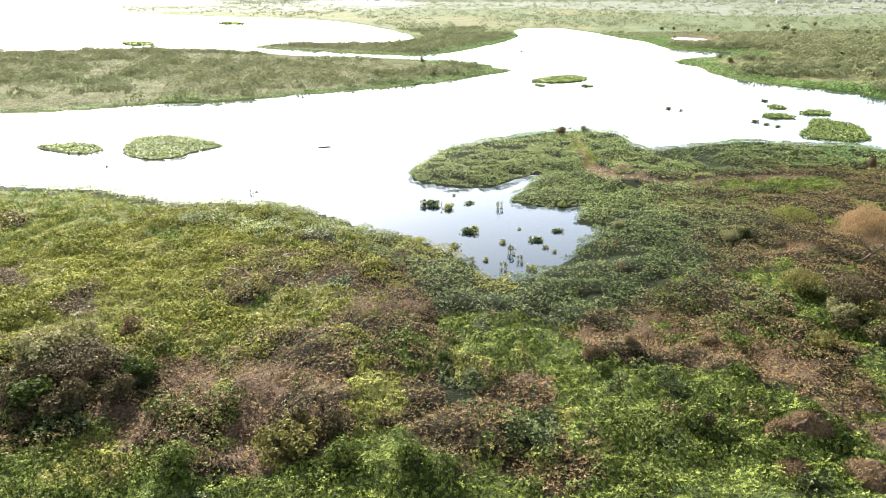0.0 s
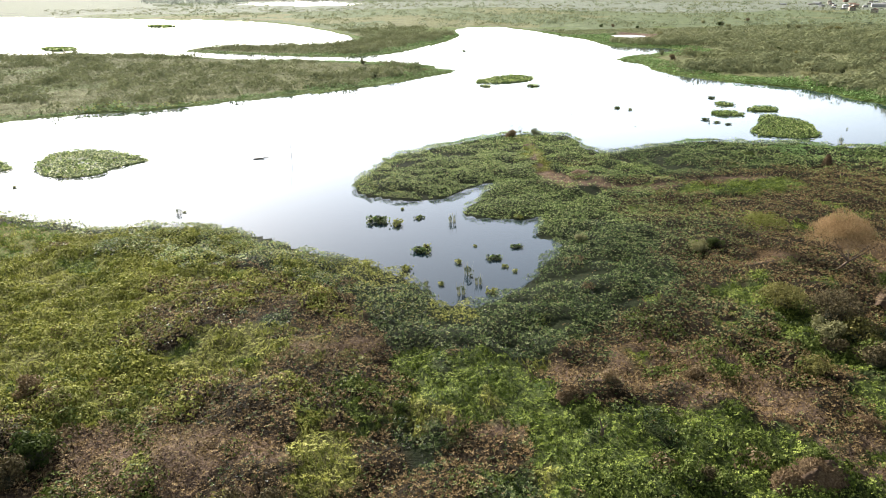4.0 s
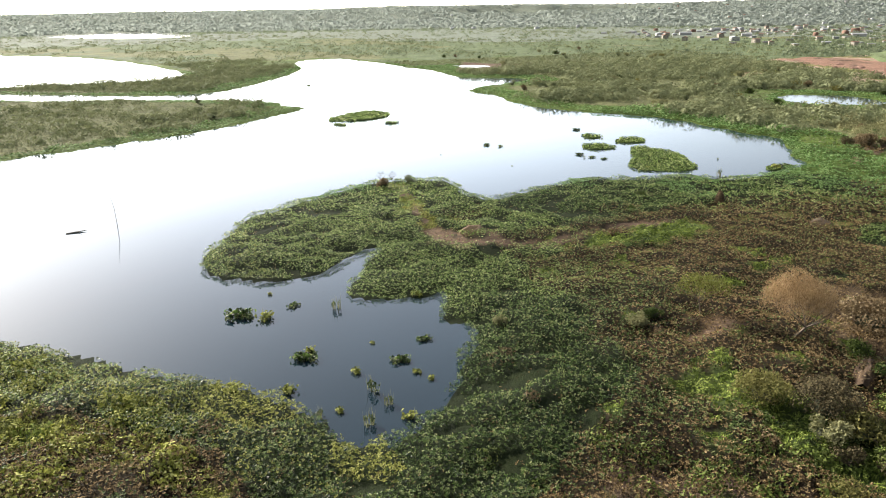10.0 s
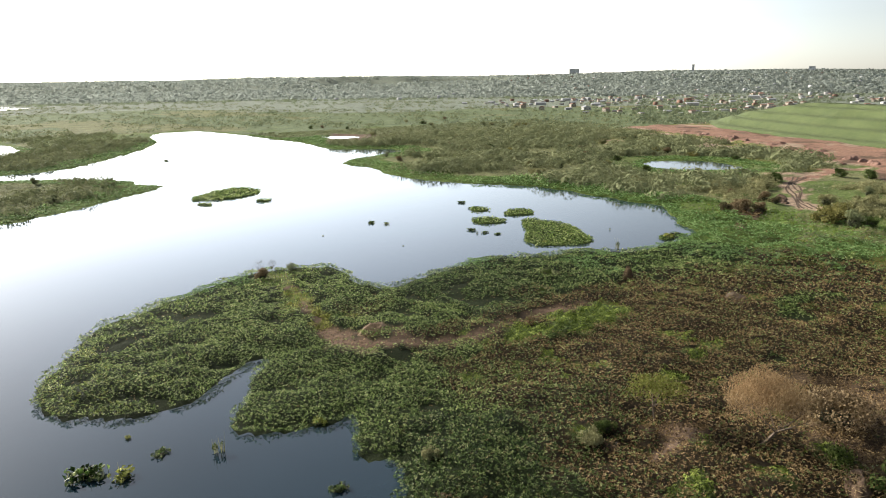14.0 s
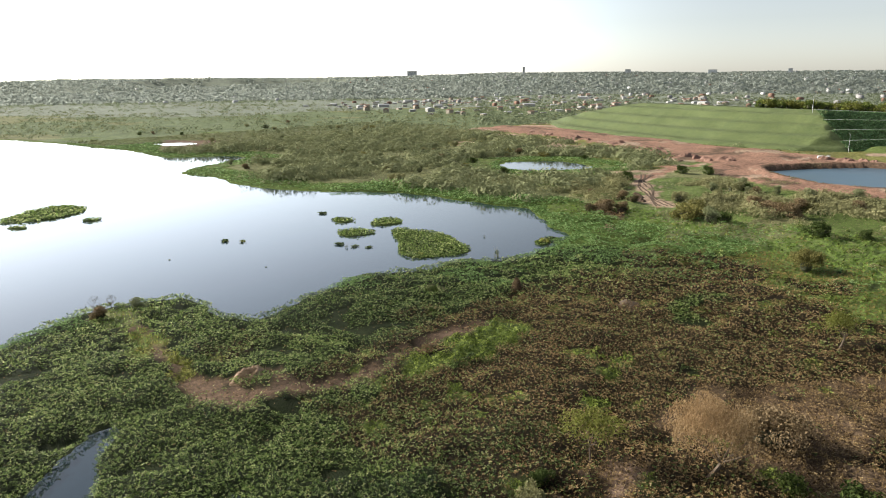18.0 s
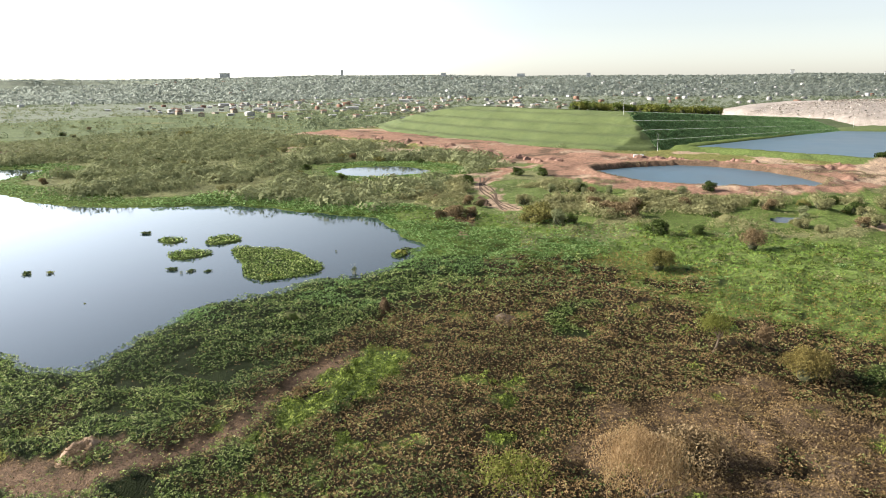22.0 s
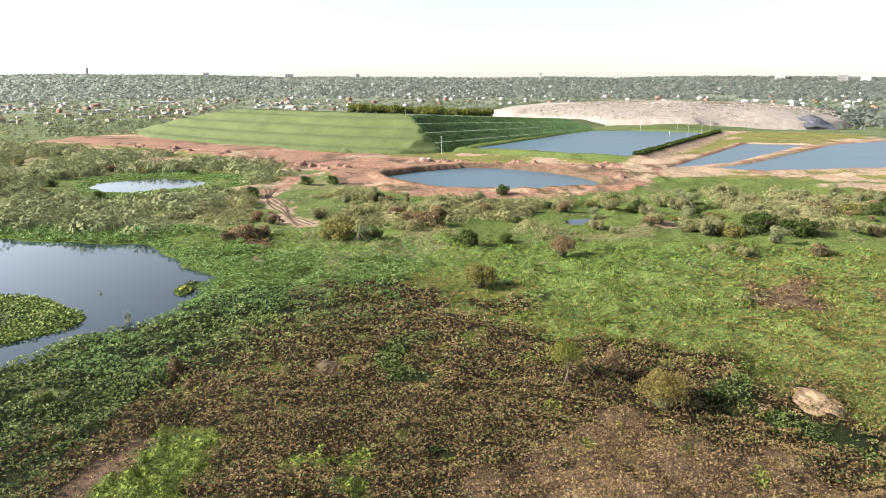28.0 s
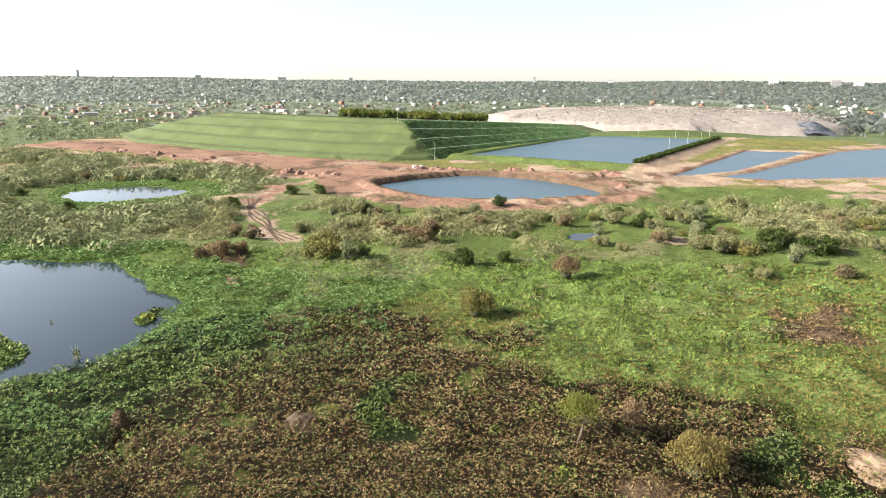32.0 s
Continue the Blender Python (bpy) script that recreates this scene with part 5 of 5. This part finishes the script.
bm = bmesh.new()
limb(bm, (0, 0, -1.0), (-0.1, 0.1, 3.4), 0.06, 0.045)
limb(bm, (-0.1, 0.1, 3.4), (-0.75, 0.3, 7.4), 0.045, 0.02)
pole = tagged(part("mooring_pole", bm, M_WOOD, None), "thin crooked wooden pole standing in the lake", "pole")
pole.location = (5, 179, 0)
bm = bmesh.new()
limb(bm, (-1.7, 0, 0.05), (0.2, 0.1, 0.14), 0.16, 0.14)
limb(bm, (0.2, 0.1, 0.14), (1.8, 0.4, 0.2), 0.14, 0.05)
limb(bm, (0.3, 0.1, 0.14), (0.9, -0.3, 0.4), 0.07, 0.03)
log = tagged(part("drift_log", bm, M_WOOD, None), "dark drifting log half sunk in the lake", "log")
log.location = (-2, 177, 0)


# ---- heaps, tussocks and mounds ----
def lump(name, rx, ry, h, material, seed, rough=0.45, n=26, flat=0.0):
    """A closed heap with an uneven top."""
    u = np.linspace(-1.15, 1.15, n)
    gx, gy = np.meshgrid(u, u)
    r = np.hypot(gx, gy) + fbm(gx, gy, 0.7, seed) * 0.16
    top = np.clip(1 - r**2, 0, 1) ** (0.8 - flat * 0.5)
    z = h * top * (1 + rough * fbm(gx, gy, 0.35, seed + 5)) - 0.15 - np.clip(r - 1, 0, 1) * max(2.5, h * 1.5)
    me = sheet(name, np.stack([gx * rx, gy * ry, z], -1).reshape(-1, 3), grid_faces(n, n), material)
    me.polygons.foreach_set("use_smooth", np.ones(len(me.polygons), bool))
    return me


def heap(name, label, category, x, y, rx, ry, h, material, seed, turn=0.0, group="", tuft=None, leaves=0):
    thing = tagged(new(name), label, category, group)
    part("body", lump("body", rx, ry, h, material, seed, 0.5), material, thing)
    if tuft:
        t, r = rng.uniform(0, 2 * np.pi, leaves), np.sqrt(rng.random(leaves))
        p = np.stack([np.cos(t) * r * rx, np.sin(t) * r * ry, h * (1 - r**2) * 0.85], -1)
        p = p[fbm(p[:, 0] + seed, p[:, 1], 0.8, seed) > -0.7]
        out = np.column_stack([p[:, 0] / rx**2, p[:, 1] / ry**2, np.full(len(p), 0.6 / h)])
        out /= np.linalg.norm(out, axis=1)[:, None]
        thatch, spray = leaf_shell(p + (0, 0, 0.06), out, 0.8, 0.09, 0.3, True), blade_tris(p[::4], 0.5, 0.05, 0.9)
        part("tuft", sheet("tuft", np.concatenate([thatch[0], spray[0]]), np.concatenate([thatch[1], spray[1] + len(thatch[0])]), tuft), tuft, thing)
    return put(thing, x, y, turn)


heap("sand_heap", "small pale sand heap beside the muddy track", "sand heap", 62.0, 142.2, 3.0, 2.0, 1.3, M_SANDHEAP, 83, 20, tuft=M_STRAW, leaves=400)
heap("shore_bank", "low pale earth bank at the end of the lake", "earth bank", 176.0, 151.5, 5.5, 1.6, 0.7, M_SANDHEAP, 87, 35, tuft=M_STRAW, leaves=400)
heap("sand_patch", "low spread patch of pale sand in the grass", "sand heap", 119.0, 55.5, 4.2, 2.4, 0.6, M_SANDHEAP, 86, 10)
heap("plant_heap", "raked heap of dead plants around a dark wet hollow", "plant heap", 120.0, 118.0, 2.6, 2.2, 1.1, M_BARK, 82, tuft=M_STRAW, leaves=420)
heap("straw_tussock", "tall tussock of pale dry straw", "grass tussock", 116.5, 138.4, 1.1, 0.9, 2.3, M_BROWNEARTH, 83, tuft=M_STRAW, leaves=700, group="straw tussocks")
heap("straw_tussock", "tall tussock of pale dry straw", "grass tussock", 113.0, 134.5, 1.5, 0.8, 0.7, M_BROWNEARTH, 84, tuft=M_STRAW, leaves=700, group="straw tussocks")
for i, (qx, qy, sz) in enumerate(((45, 51.3, 1.7), (42, 51, 1.0), (40.5, 46.3, 1.3), (46.6, 44.8, 1.7), (54, 56.5, 1.0), (30, 66, 0.8), (84, 131, 0.8))):
    heap("straw_tussock", "rounded tussock of pale dry straw over a brown mound", "grass tussock", qx, qy, sz * 1.4, sz * 1.0, sz * 0.75, M_BROWNEARTH, 90 + i, turn=i * 37, tuft=M_STRAW, leaves=2600, group="straw tussocks")
heap("earth_bank", "broken pale earth bank under dark shrubs", "earth bank", 76.5, 78.0, 2.6, 1.3, 0.9, M_BROWNEARTH, 99, 25, tuft=M_DRYLEAF, leaves=120)
for i, (qx, qy, sz) in enumerate(((343, 196, 3.0), (356, 205, 4.0), (372, 228, 3.5), (395, 262, 3.0), (410, 300, 3.6), (338, 178, 3.0), (333, 186, 2.6), (420, 330, 3.0), (366, 58, 4.5), (358, 66, 3.2), (374, 62, 3.0), (322, 60, 2.6))):
    heap("earth_pile", "loose pile of red earth on the haul road", "earth pile", qx, qy, sz, sz * 0.7, 1.3, M_REDEARTH, 110 + i, i * 40, "red earth piles")
random.seed(30)
for i in range(26):
    t = random.random()
    qx, qy = (336 + 92 * t, 188 + 160 * t) if i % 3 else (372 + 14 * t, 56 + 70 * t)
    sz = random.uniform(1.2, 2.8)
    heap("earth_pile", "low clump of dark red mud on the haul road", "earth pile", qx + random.uniform(-9, 9), qy + random.uniform(-7, 7), sz, sz * 0.7, 0.5 * sz, M_REDEARTH, 150 + i, i * 53, "red earth piles")
random.seed(31)
for i in range(7):
    bm = bmesh.new()
    bmesh.ops.create_cube(bm, size=1, matrix=Matrix.Translation((0, 0, 0.35)) @ Matrix.Diagonal((2.2, 1.5, 1.2, 1)))
    bmesh.ops.bevel(bm, geom=bm.edges[:], offset=0.18, segments=1, affect="EDGES")
    for v in bm.verts:
        v.co += Vector((random.uniform(-1, 1), random.uniform(-1, 1), random.uniform(-1, 1))) * 0.22
    block = tagged(part("rubble_block", bm, M_CONCRETE, None), "pale broken concrete block beside the pond road", "rubble", "rubble blocks")
    put(block, 373 + (i % 4) * 2.1, 148 + (i // 4) * 2.6 + random.uniform(-0.6, 0.6), i * 50, random.uniform(0.7, 1.2))

for off in (-1.5, -0.5, 0.7, 1.6):
    pts = np.array(DIRT_TRACK[:5], float)
    t = np.linspace(0, 3.999, 70)
    i = t.astype(int)
    mid = pts[i] + (pts[i + 1] - pts[i]) * (t - i)[:, None]
    run = np.gradient(mid, axis=0)
    run /= np.linalg.norm(run, axis=1)[:, None]
    across = np.column_stack([-run[:, 1], run[:, 0]])
    line = mid + across * (off + 0.8 * np.sin(t * 3 + off))[:, None]
    rows = []
    for w, h in ((-0.32, 0.03), (0.0, 0.12), (0.32, 0.03)):
        q = line + across * w
        rows.append(np.column_stack([q, field(HEIGHT, q[:, 0], q[:, 1]) + h]))
    tagged(new("wheel_rut", sheet("wheel_rut", np.concatenate(rows), grid_faces(3, 70), M_BROWNEARTH)), "dark churned wheel rut in the dirt track", "track", kind="structure")
random.seed(41)
for i in range(26):
    k = random.random()
    qx, qy = 330 + k * 120 + random.uniform(-6, 6), 176 + k * 190 + random.uniform(-6, 8)
    if i > 16:
        qx, qy = 371 + random.uniform(-4, 6), random.uniform(60, 150)
    sz = random.uniform(1.2, 3.2)
    heap("earth_pile", "loose pile of red earth on the haul road", "earth pile", qx, qy, sz * 1.3, sz * 0.8, sz * 0.42, M_REDEARTH, 160 + i, random.uniform(0, 180), "red earth piles")
for qx, qy, sz in ((224, 167, 2.2), (220, 164, 1.6), (229, 170, 1.8), (199, 160, 1.6)):
    heap("soil_pile", "low pile of dark brown soil beside the dirt track", "soil pile", qx, qy, sz * 1.5, sz, 0.9, M_BROWNEARTH, 190 + int(qx), 30, "soil piles")

# ---- the landfill ----
UX, UY = 0.884, -0.467                       # along the terraced face; the other axis runs into the mound
def mound_place(u, v):
    return 430 + u * UX - v * UY, 142 + u * UY + v * UX


U, V = np.concatenate([np.arange(-62, 70, 1.5), np.arange(70, 246, 4.0)]), np.concatenate([np.arange(0, 38, 0.85), np.arange(38, 330, 5.0)])
MU, MV = np.meshgrid(U, V)
CREST = 19.8 - 0.052 * np.maximum(MU, 0)
STEP = CREST / 4
level = np.minimum(np.floor(MV / 8.5), 3)
face = np.minimum(level * STEP + STEP * np.clip((MV - level * 8.5) / 7.4, 0, 1), CREST)
foot = np.interp(MV, [0, 14, 67, 141, 233, 300], [-12, -33, -47, -51, -46, -20])
flank = (MU - foot) * 0.42 * (1 + 0.06 * fbm(MU, MV, 20, 140))
flank = flank + 0.72 * np.sin(flank * 2 * np.pi / 5.0)
north = np.interp(MV, [0, 110, 170, 240, 290, 330], [30, 27, 23, 12, 3, -1])
MZ = np.minimum(np.minimum(face, flank), np.minimum(north, CREST + 8.0 * smooth(0, 110, MU) * smooth(25, 90, MV)))
MZ = 0.4 + np.maximum(MZ, -1.5) + fbm(MU, MV, 9, 141) * 0.22
mx, my = mound_place(MU, MV)
mound = tagged(new("landfill_mound"), "large flat-topped landfill mound covered in green turf with terraced side", "landfill")
me = sheet("turf", np.stack([mx, my, MZ], -1).reshape(-1, 3), grid_faces(len(V), len(U)), M_MOUND)
me.polygons.foreach_set("use_smooth", np.ones(len(me.polygons), bool))
part("turf", me, M_MOUND, mound, "green mown turf")
n = 16000
ru, rv = rng.uniform(-56, 60, n), rng.uniform(8, 260, n)
a, b = mound_place(ru, rv)
iu, iv = np.clip(np.searchsorted(U, ru) - 1, 0, len(U) - 2), np.clip(np.searchsorted(V, rv) - 1, 0, len(V) - 2)
fu, fv = (ru - U[iu]) / (U[iu + 1] - U[iu]), (rv - V[iv]) / (V[iv + 1] - V[iv])
turf_z = (MZ[iv, iu] * (1 - fu) + MZ[iv, iu + 1] * fu) * (1 - fv) + (MZ[iv + 1, iu] * (1 - fu) + MZ[iv + 1, iu + 1] * fu) * fv
tagged(part("turf_growth", sheet("turf_growth", *leaf_quads(np.column_stack([a, b, turf_z + 0.08]), 0.5, 0, 16, 0.8), M_TURF), M_TURF, mound, "tufts of green grass and weeds"), kind="stuff")
for k in range(4):
    u = np.arange(-8 + 2 * k, 200, 4.0)
    top = (19.8 - 0.052 * np.maximum(u, 0)) / 4 * (k + 1) + 0.45
    rows = [mound_place(u, np.full(u.shape, 8.5 * k + 7.4 + o)) for o in (-0.3, 0.1, 0.6)]
    v = np.concatenate([np.column_stack([a, b, top + h]) for (a, b), h in zip(rows, (0.1, 0.4, 0.25))])
    part("drain", sheet("drain", v, grid_faces(3, len(u)), M_DRAIN), M_DRAIN, mound, "pale drain channel along the terrace")
    n = 7000
    ru, rv = rng.uniform(-10 + 3 * k, 205, n), rng.uniform(0, 7.2, n)
    a, b = mound_place(ru, 8.5 * k + rv)
    st = (19.8 - 0.052 * np.maximum(ru, 0)) / 4
    p = np.column_stack([a, b, 0.5 + k * st + st * np.clip(rv / 7.4, 0, 1) + 0.2])
    tagged(part("terrace_growth", sheet("terrace_growth", *leaf_quads(p, 0.9, 20, 85, 0.7), M_CREEPER), M_CREEPER, mound, "dark green creepers on the terrace face"), kind="stuff")
TOP_TREE = plant("mound_tree", "small round green tree on top of the landfill mound", "tree", 5.0, 6.5, 520, 0.6, M_LIMETREE, 0.12, 2, 0.1, 0.2, "mound trees")
TOP_TREE_B = plant("mound_tree", "small fresh green tree on top of the landfill mound", "tree", 4.6, 7.0, 520, 0.6, M_VINE, 0.12, 2, 0.1, 0.2, "mound trees")
random.seed(5)
for i in range(64):
    t = i / 63
    qx, qy = 583 + random.uniform(-14, 26) + 18 * t, 244 - 104 * t + random.uniform(-5, 5)
    src = TOP_TREE if i % 3 else TOP_TREE_B
    du, dv = (qx - 430) * UX + (qy - 142) * UY, (qy - 142) * UX - (qx - 430) * UY
    top = float(MZ[min(int(np.searchsorted(V, dv)), len(V) - 1), min(int(np.searchsorted(U, du)), len(U) - 1)])
    (put if i < 2 else again)(src if i > 1 else (TOP_TREE_B, TOP_TREE)[i], qx, qy, random.uniform(0, 360), random.uniform(1.1, 1.7), top - 0.2)

waste = tagged(new("waste_heap"), "broad pale heap of dumped waste with a dark liner", "waste heap")
M_DEBRIS = leaf_mat("debris", [(0.12, 0.1, 0.09), (0.3, 0.27, 0.25), (0.36, 0.31, 0.29), (0.6, 0.58, 0.56)], 0.8, 0.05, 0.1)
me = lump("waste", 150, 172, 19.5, M_WASTE, 150, 0.12, 90, 0.9)
part("waste", me, M_WASTE, waste, "pale grey-pink compacted waste")
n = 9000
t, r = rng.uniform(0, 2 * np.pi, n), np.sqrt(rng.random(n)) * 0.98
dp = np.column_stack([np.cos(t) * r * 150, np.sin(t) * r * 172, 19.5 * np.clip(1 - r**2, 0, 1) ** 0.35 + 0.1])
tagged(part("debris", sheet("debris", *leaf_quads(dp, 1.5, -10, 50, 0.8), M_DEBRIS), M_DEBRIS, waste, "scattered pale plastic and cardboard waste"), kind="stuff")
liner = part("liner", lump("liner", 14, 17, 5.5, M_TARP, 151, 0.7, 44), M_TARP, waste, "crumpled dark blue-black liner")
liner.location = (-122, -96, 4.5)
waste.location = (795, -32, 0.5)
heap("grass_bank", "long green bank below the waste heap", "bank", 626, 0, 14, 95, 4.5, M_MOUND, 152, 12)


def lamp_post(height):
    thing = tagged(new("lamp_post"), "slim grey steel lamp post beside the landfill pond", "lamp post", "landfill lamp posts")
    bm = bmesh.new()
    limb(bm, (0, 0, -0.5), (0, 0, height), 0.1, 0.06, 8)
    part("pole", bm, M_STEEL, thing)
    bm = bmesh.new()
    limb(bm, (0, 0, height - 0.1), (1.2, 0, height + 0.3), 0.07, 0.05, 6)
    arm = part("arm", bm, M_STEEL, thing)
    bm = bmesh.new()
    bmesh.ops.create_cube(bm, size=1, matrix=Matrix.Translation((1.5, 0, height + 0.32)) @ Matrix.Diagonal((0.8, 0.3, 0.14, 1)))
    bmesh.ops.bevel(bm, geom=bm.edges[:], offset=0.04, segments=1, affect="EDGES")
    part("lamp_head", bm, M_WHITE, arm)
    return thing


post = lamp_post(8.5)
for i, (qx, qy, qz, turn) in enumerate(((443.0, 172.5, 19.3, 0), (410, 146, 1.6, 30), (618, 44, 2.5, 200), (606, 18, 2.5, 200), (596, -8, 2.5, 200), (586, -30, 2.5, 200), (556, -18, 2.5, 110), (520, -2, 2.5, 110), (640, -60, 3, 200), (470, 18, 2.5, 110))):
    (put if i == 0 else again)(post, qx, qy, turn, 1.0, qz)


# ---- the town ----
def box(bm, x0, y0, z0, x1, y1, z1):
    bmesh.ops.create_cube(bm, size=1, matrix=Matrix.Translation(((x0 + x1) / 2, (y0 + y1) / 2, (z0 + z1) / 2)) @ Matrix.Diagonal((x1 - x0, y1 - y0, z1 - z0, 1)))


def house(w, dp, h, gable, wall, roof, label):
    thing = tagged(new("house"), label, "house", "town houses")
    bm = bmesh.new()
    box(bm, -w / 2, -dp / 2, -2.0, w / 2, dp / 2, h)
    part("wall", bm, wall, thing)
    bm = bmesh.new()
    if gable:
        e = 0.5
        v = [bm.verts.new(c) for c in ((-w / 2 - e, -dp / 2 - e, h), (w / 2 + e, -dp / 2 - e, h), (w / 2 + e, dp / 2 + e, h), (-w / 2 - e, dp / 2 + e, h), (-w / 2 - e, 0, h + gable), (w / 2 + e, 0, h + gable))]
        for f in ((0, 1, 5, 4), (2, 3, 4, 5), (0, 4, 3), (1, 2, 5), (3, 2, 1, 0)):
            bm.faces.new([v[i] for i in f])
    else:
        box(bm, -w / 2 - 0.3, -dp / 2 - 0.3, h, w / 2 + 0.3, dp / 2 + 0.3, h + 0.35)
    part("roof", bm, roof, thing)
    for sx in (-0.3, 0.28):
        bm = bmesh.new()
        box(bm, -w / 2 - 0.06, sx * dp - 0.6, h * 0.4, -w / 2 + 0.04, sx * dp + 0.6, h * 0.4 + 1.2)
        part("window", bm, M_GLASS, thing)
    bm = bmesh.new()
    box(bm, -w / 2 - 0.06, -0.5, -0.2, -w / 2 + 0.04, 0.5, 2.0)
    part("door", bm, M_WOOD, thing)
    return thing


HOUSES = [house(9, 8, 3.4, 1.6, M_WHITE, M_TILE, "small white house with a clay tile roof"), house(12, 9, 3.6, 0, M_CREAM, M_SHEET, "cream flat-roofed house among town trees"),
          house(10, 10, 6.2, 1.8, M_CREAM, M_TILE, "two-storey cream house with a tiled roof"), house(14, 10, 4.0, 1.2, M_WHITE, M_SHEET, "white house with a metal sheet roof"),
          house(9, 9, 3.2, 0, M_GREYWALL, M_SHEET, "grey rendered flat-roofed house"), house(26, 14, 6.0, 2.0, M_WHITE, M_SHEET, "long white shed with a metal roof")]
random.seed(21)
done, made = {}, 0
while made < 290:
    qx, qy = random.uniform(600, 1400), random.uniform(400, 1050)
    if qx < 560 + (qy - 430) * 0.25 or math.hypot((qx - 930) * 0.85, qy - 660) > 360 or math.hypot(qx, qy) < 780:
        continue
    which = random.choices(range(6), (6, 5, 4, 5, 4, 1))[0]
    turn, scale = random.choice((0, 90, 180)) + random.gauss(-35, 12), random.uniform(0.45, 0.7)
    if which in done:
        again(HOUSES[which], qx, qy, turn, scale)
    else:
        done[which] = put(HOUSES[which], qx, qy, turn, scale)
    made += 1


def far_houses(name, k, near, far, a0, a1, material, label, size):
    """Many small gabled houses joined in one mesh, for the slopes far off."""
    x, y = fan(k, near, far, a0, a1, 1.1)
    ok = (fbm(x, y, 350, 63) > -0.35) & (field(SHORE, x, y) > 10) & ~((x < 980) & (y < 420)) & (np.hypot(x, y) > 820)
    x, y = x[ok], y[ok]
    n = len(x)
    w, dp, h = size * rng.uniform(0.7, 2.0, n), size * rng.uniform(0.6, 1.1, n), rng.uniform(2.5, 5, n)
    z, t = field(HEIGHT, x, y), rng.uniform(0, np.pi, n)
    corner = np.array([(-1, -1, 0), (1, -1, 0), (1, 1, 0), (-1, 1, 0), (-1, -1, 1), (1, -1, 1), (1, 1, 1), (-1, 1, 1), (-1, 0, 1.35), (1, 0, 1.35)])
    lx, ly = corner[:, 0] * w[:, None] / 2, corner[:, 1] * dp[:, None] / 2
    v = np.stack([x[:, None] + lx * np.cos(t)[:, None] - ly * np.sin(t)[:, None], y[:, None] + lx * np.sin(t)[:, None] + ly * np.cos(t)[:, None], z[:, None] + corner[:, 2] * h[:, None] * 1.0], -1)
    tri = np.array([(0, 1, 5), (0, 5, 4), (1, 2, 6), (1, 6, 5), (2, 3, 7), (2, 7, 6), (3, 0, 4), (3, 4, 7), (4, 5, 9), (4, 9, 8), (6, 7, 8), (6, 8, 9), (5, 6, 9), (7, 4, 8)])
    f = (tri[None] + 10 * np.arange(n)[:, None, None]).reshape(-1, 3)
    stuff(name, v.reshape(-1, 3), f, material, label, "houses")


far_houses("far_white_houses", 330, 1100, 3900, 47, 118, M_GREYWALL, "far pale houses scattered among trees on the slopes", 6.5)
far_houses("far_tiled_houses", 200, 950, 3900, 40, 118, M_TILE, "far houses with reddish roofs among trees on the slopes", 6)
far_houses("far_grey_houses", 300, 1400, 3900, 22, 118, M_SHEET, "far grey-roofed houses among trees on the slopes", 6.5)
far_houses("east_houses", 70, 760, 1500, 100, 122, M_WHITE, "pale houses among trees behind the waste heap", 9)


def tower(w, dp, h, storeys, bays, wall, label):
    thing = tagged(new("apartment_block"), label, "building", "skyline buildings")
    bm = bmesh.new()
    box(bm, -w / 2, -dp / 2, -10, w / 2, dp / 2, h)
    part("wall", bm, wall, thing)
    bm = bmesh.new()
    box(bm, -w / 2 - 0.5, -dp / 2 - 0.5, h, w / 2 + 0.5, dp / 2 + 0.5, h + 1.2)
    part("roof", bm, M_GREYWALL, thing)
    for i in range(storeys):
        bm = bmesh.new()
        cz = h * (i + 0.5) / storeys
        box(bm, -w / 2 + w * 0.06, -dp / 2 - 0.3, cz - 0.5, w / 2 - w * 0.06, -dp / 2 + 0.2, cz + 0.5)
        part("window_band", bm, M_GLASS, thing)
    return thing


for heading, r, w, h, storeys, wall, label in ((46, 3900, 66, 44, 12, M_HAZYWALL, "large hazy grey apartment block on the horizon"), (54.9, 3300, 12, 42, 12, M_HAZYWALL, "slim white tower on the skyline"),
                                               (69.2, 3300, 46, 22, 6, M_HAZYWALL, "white flat block on the skyline"), (89.1, 3300, 20, 30, 9, M_HAZYWALL, "pale apartment block on the skyline"),
                                               (106.6, 3000, 42, 34, 10, M_HAZYWALL, "white apartment block on the skyline"), (110.6, 2900, 40, 30, 9, M_GREYWALL, "grey apartment block on the skyline"),
                                               (112.0, 3000, 40, 24, 7, M_HAZYWALL, "white apartment block on the skyline"), (74.5, 3200, 22, 26, 8, M_HAZYWALL, "pale apartment block on the skyline"),
                                               (63.0, 3300, 30, 24, 7, M_HAZYWALL, "cream apartment block on the skyline"), (95.0, 3200, 30, 20, 6, M_HAZYWALL, "white office block on the skyline")):
    a = radians(heading)
    put(tower(w * 0.8, 18, h * 0.8, storeys, max(3, int(w / 5)), wall, label), 60 + math.sin(a) * r, 80 + math.cos(a) * r, -heading)
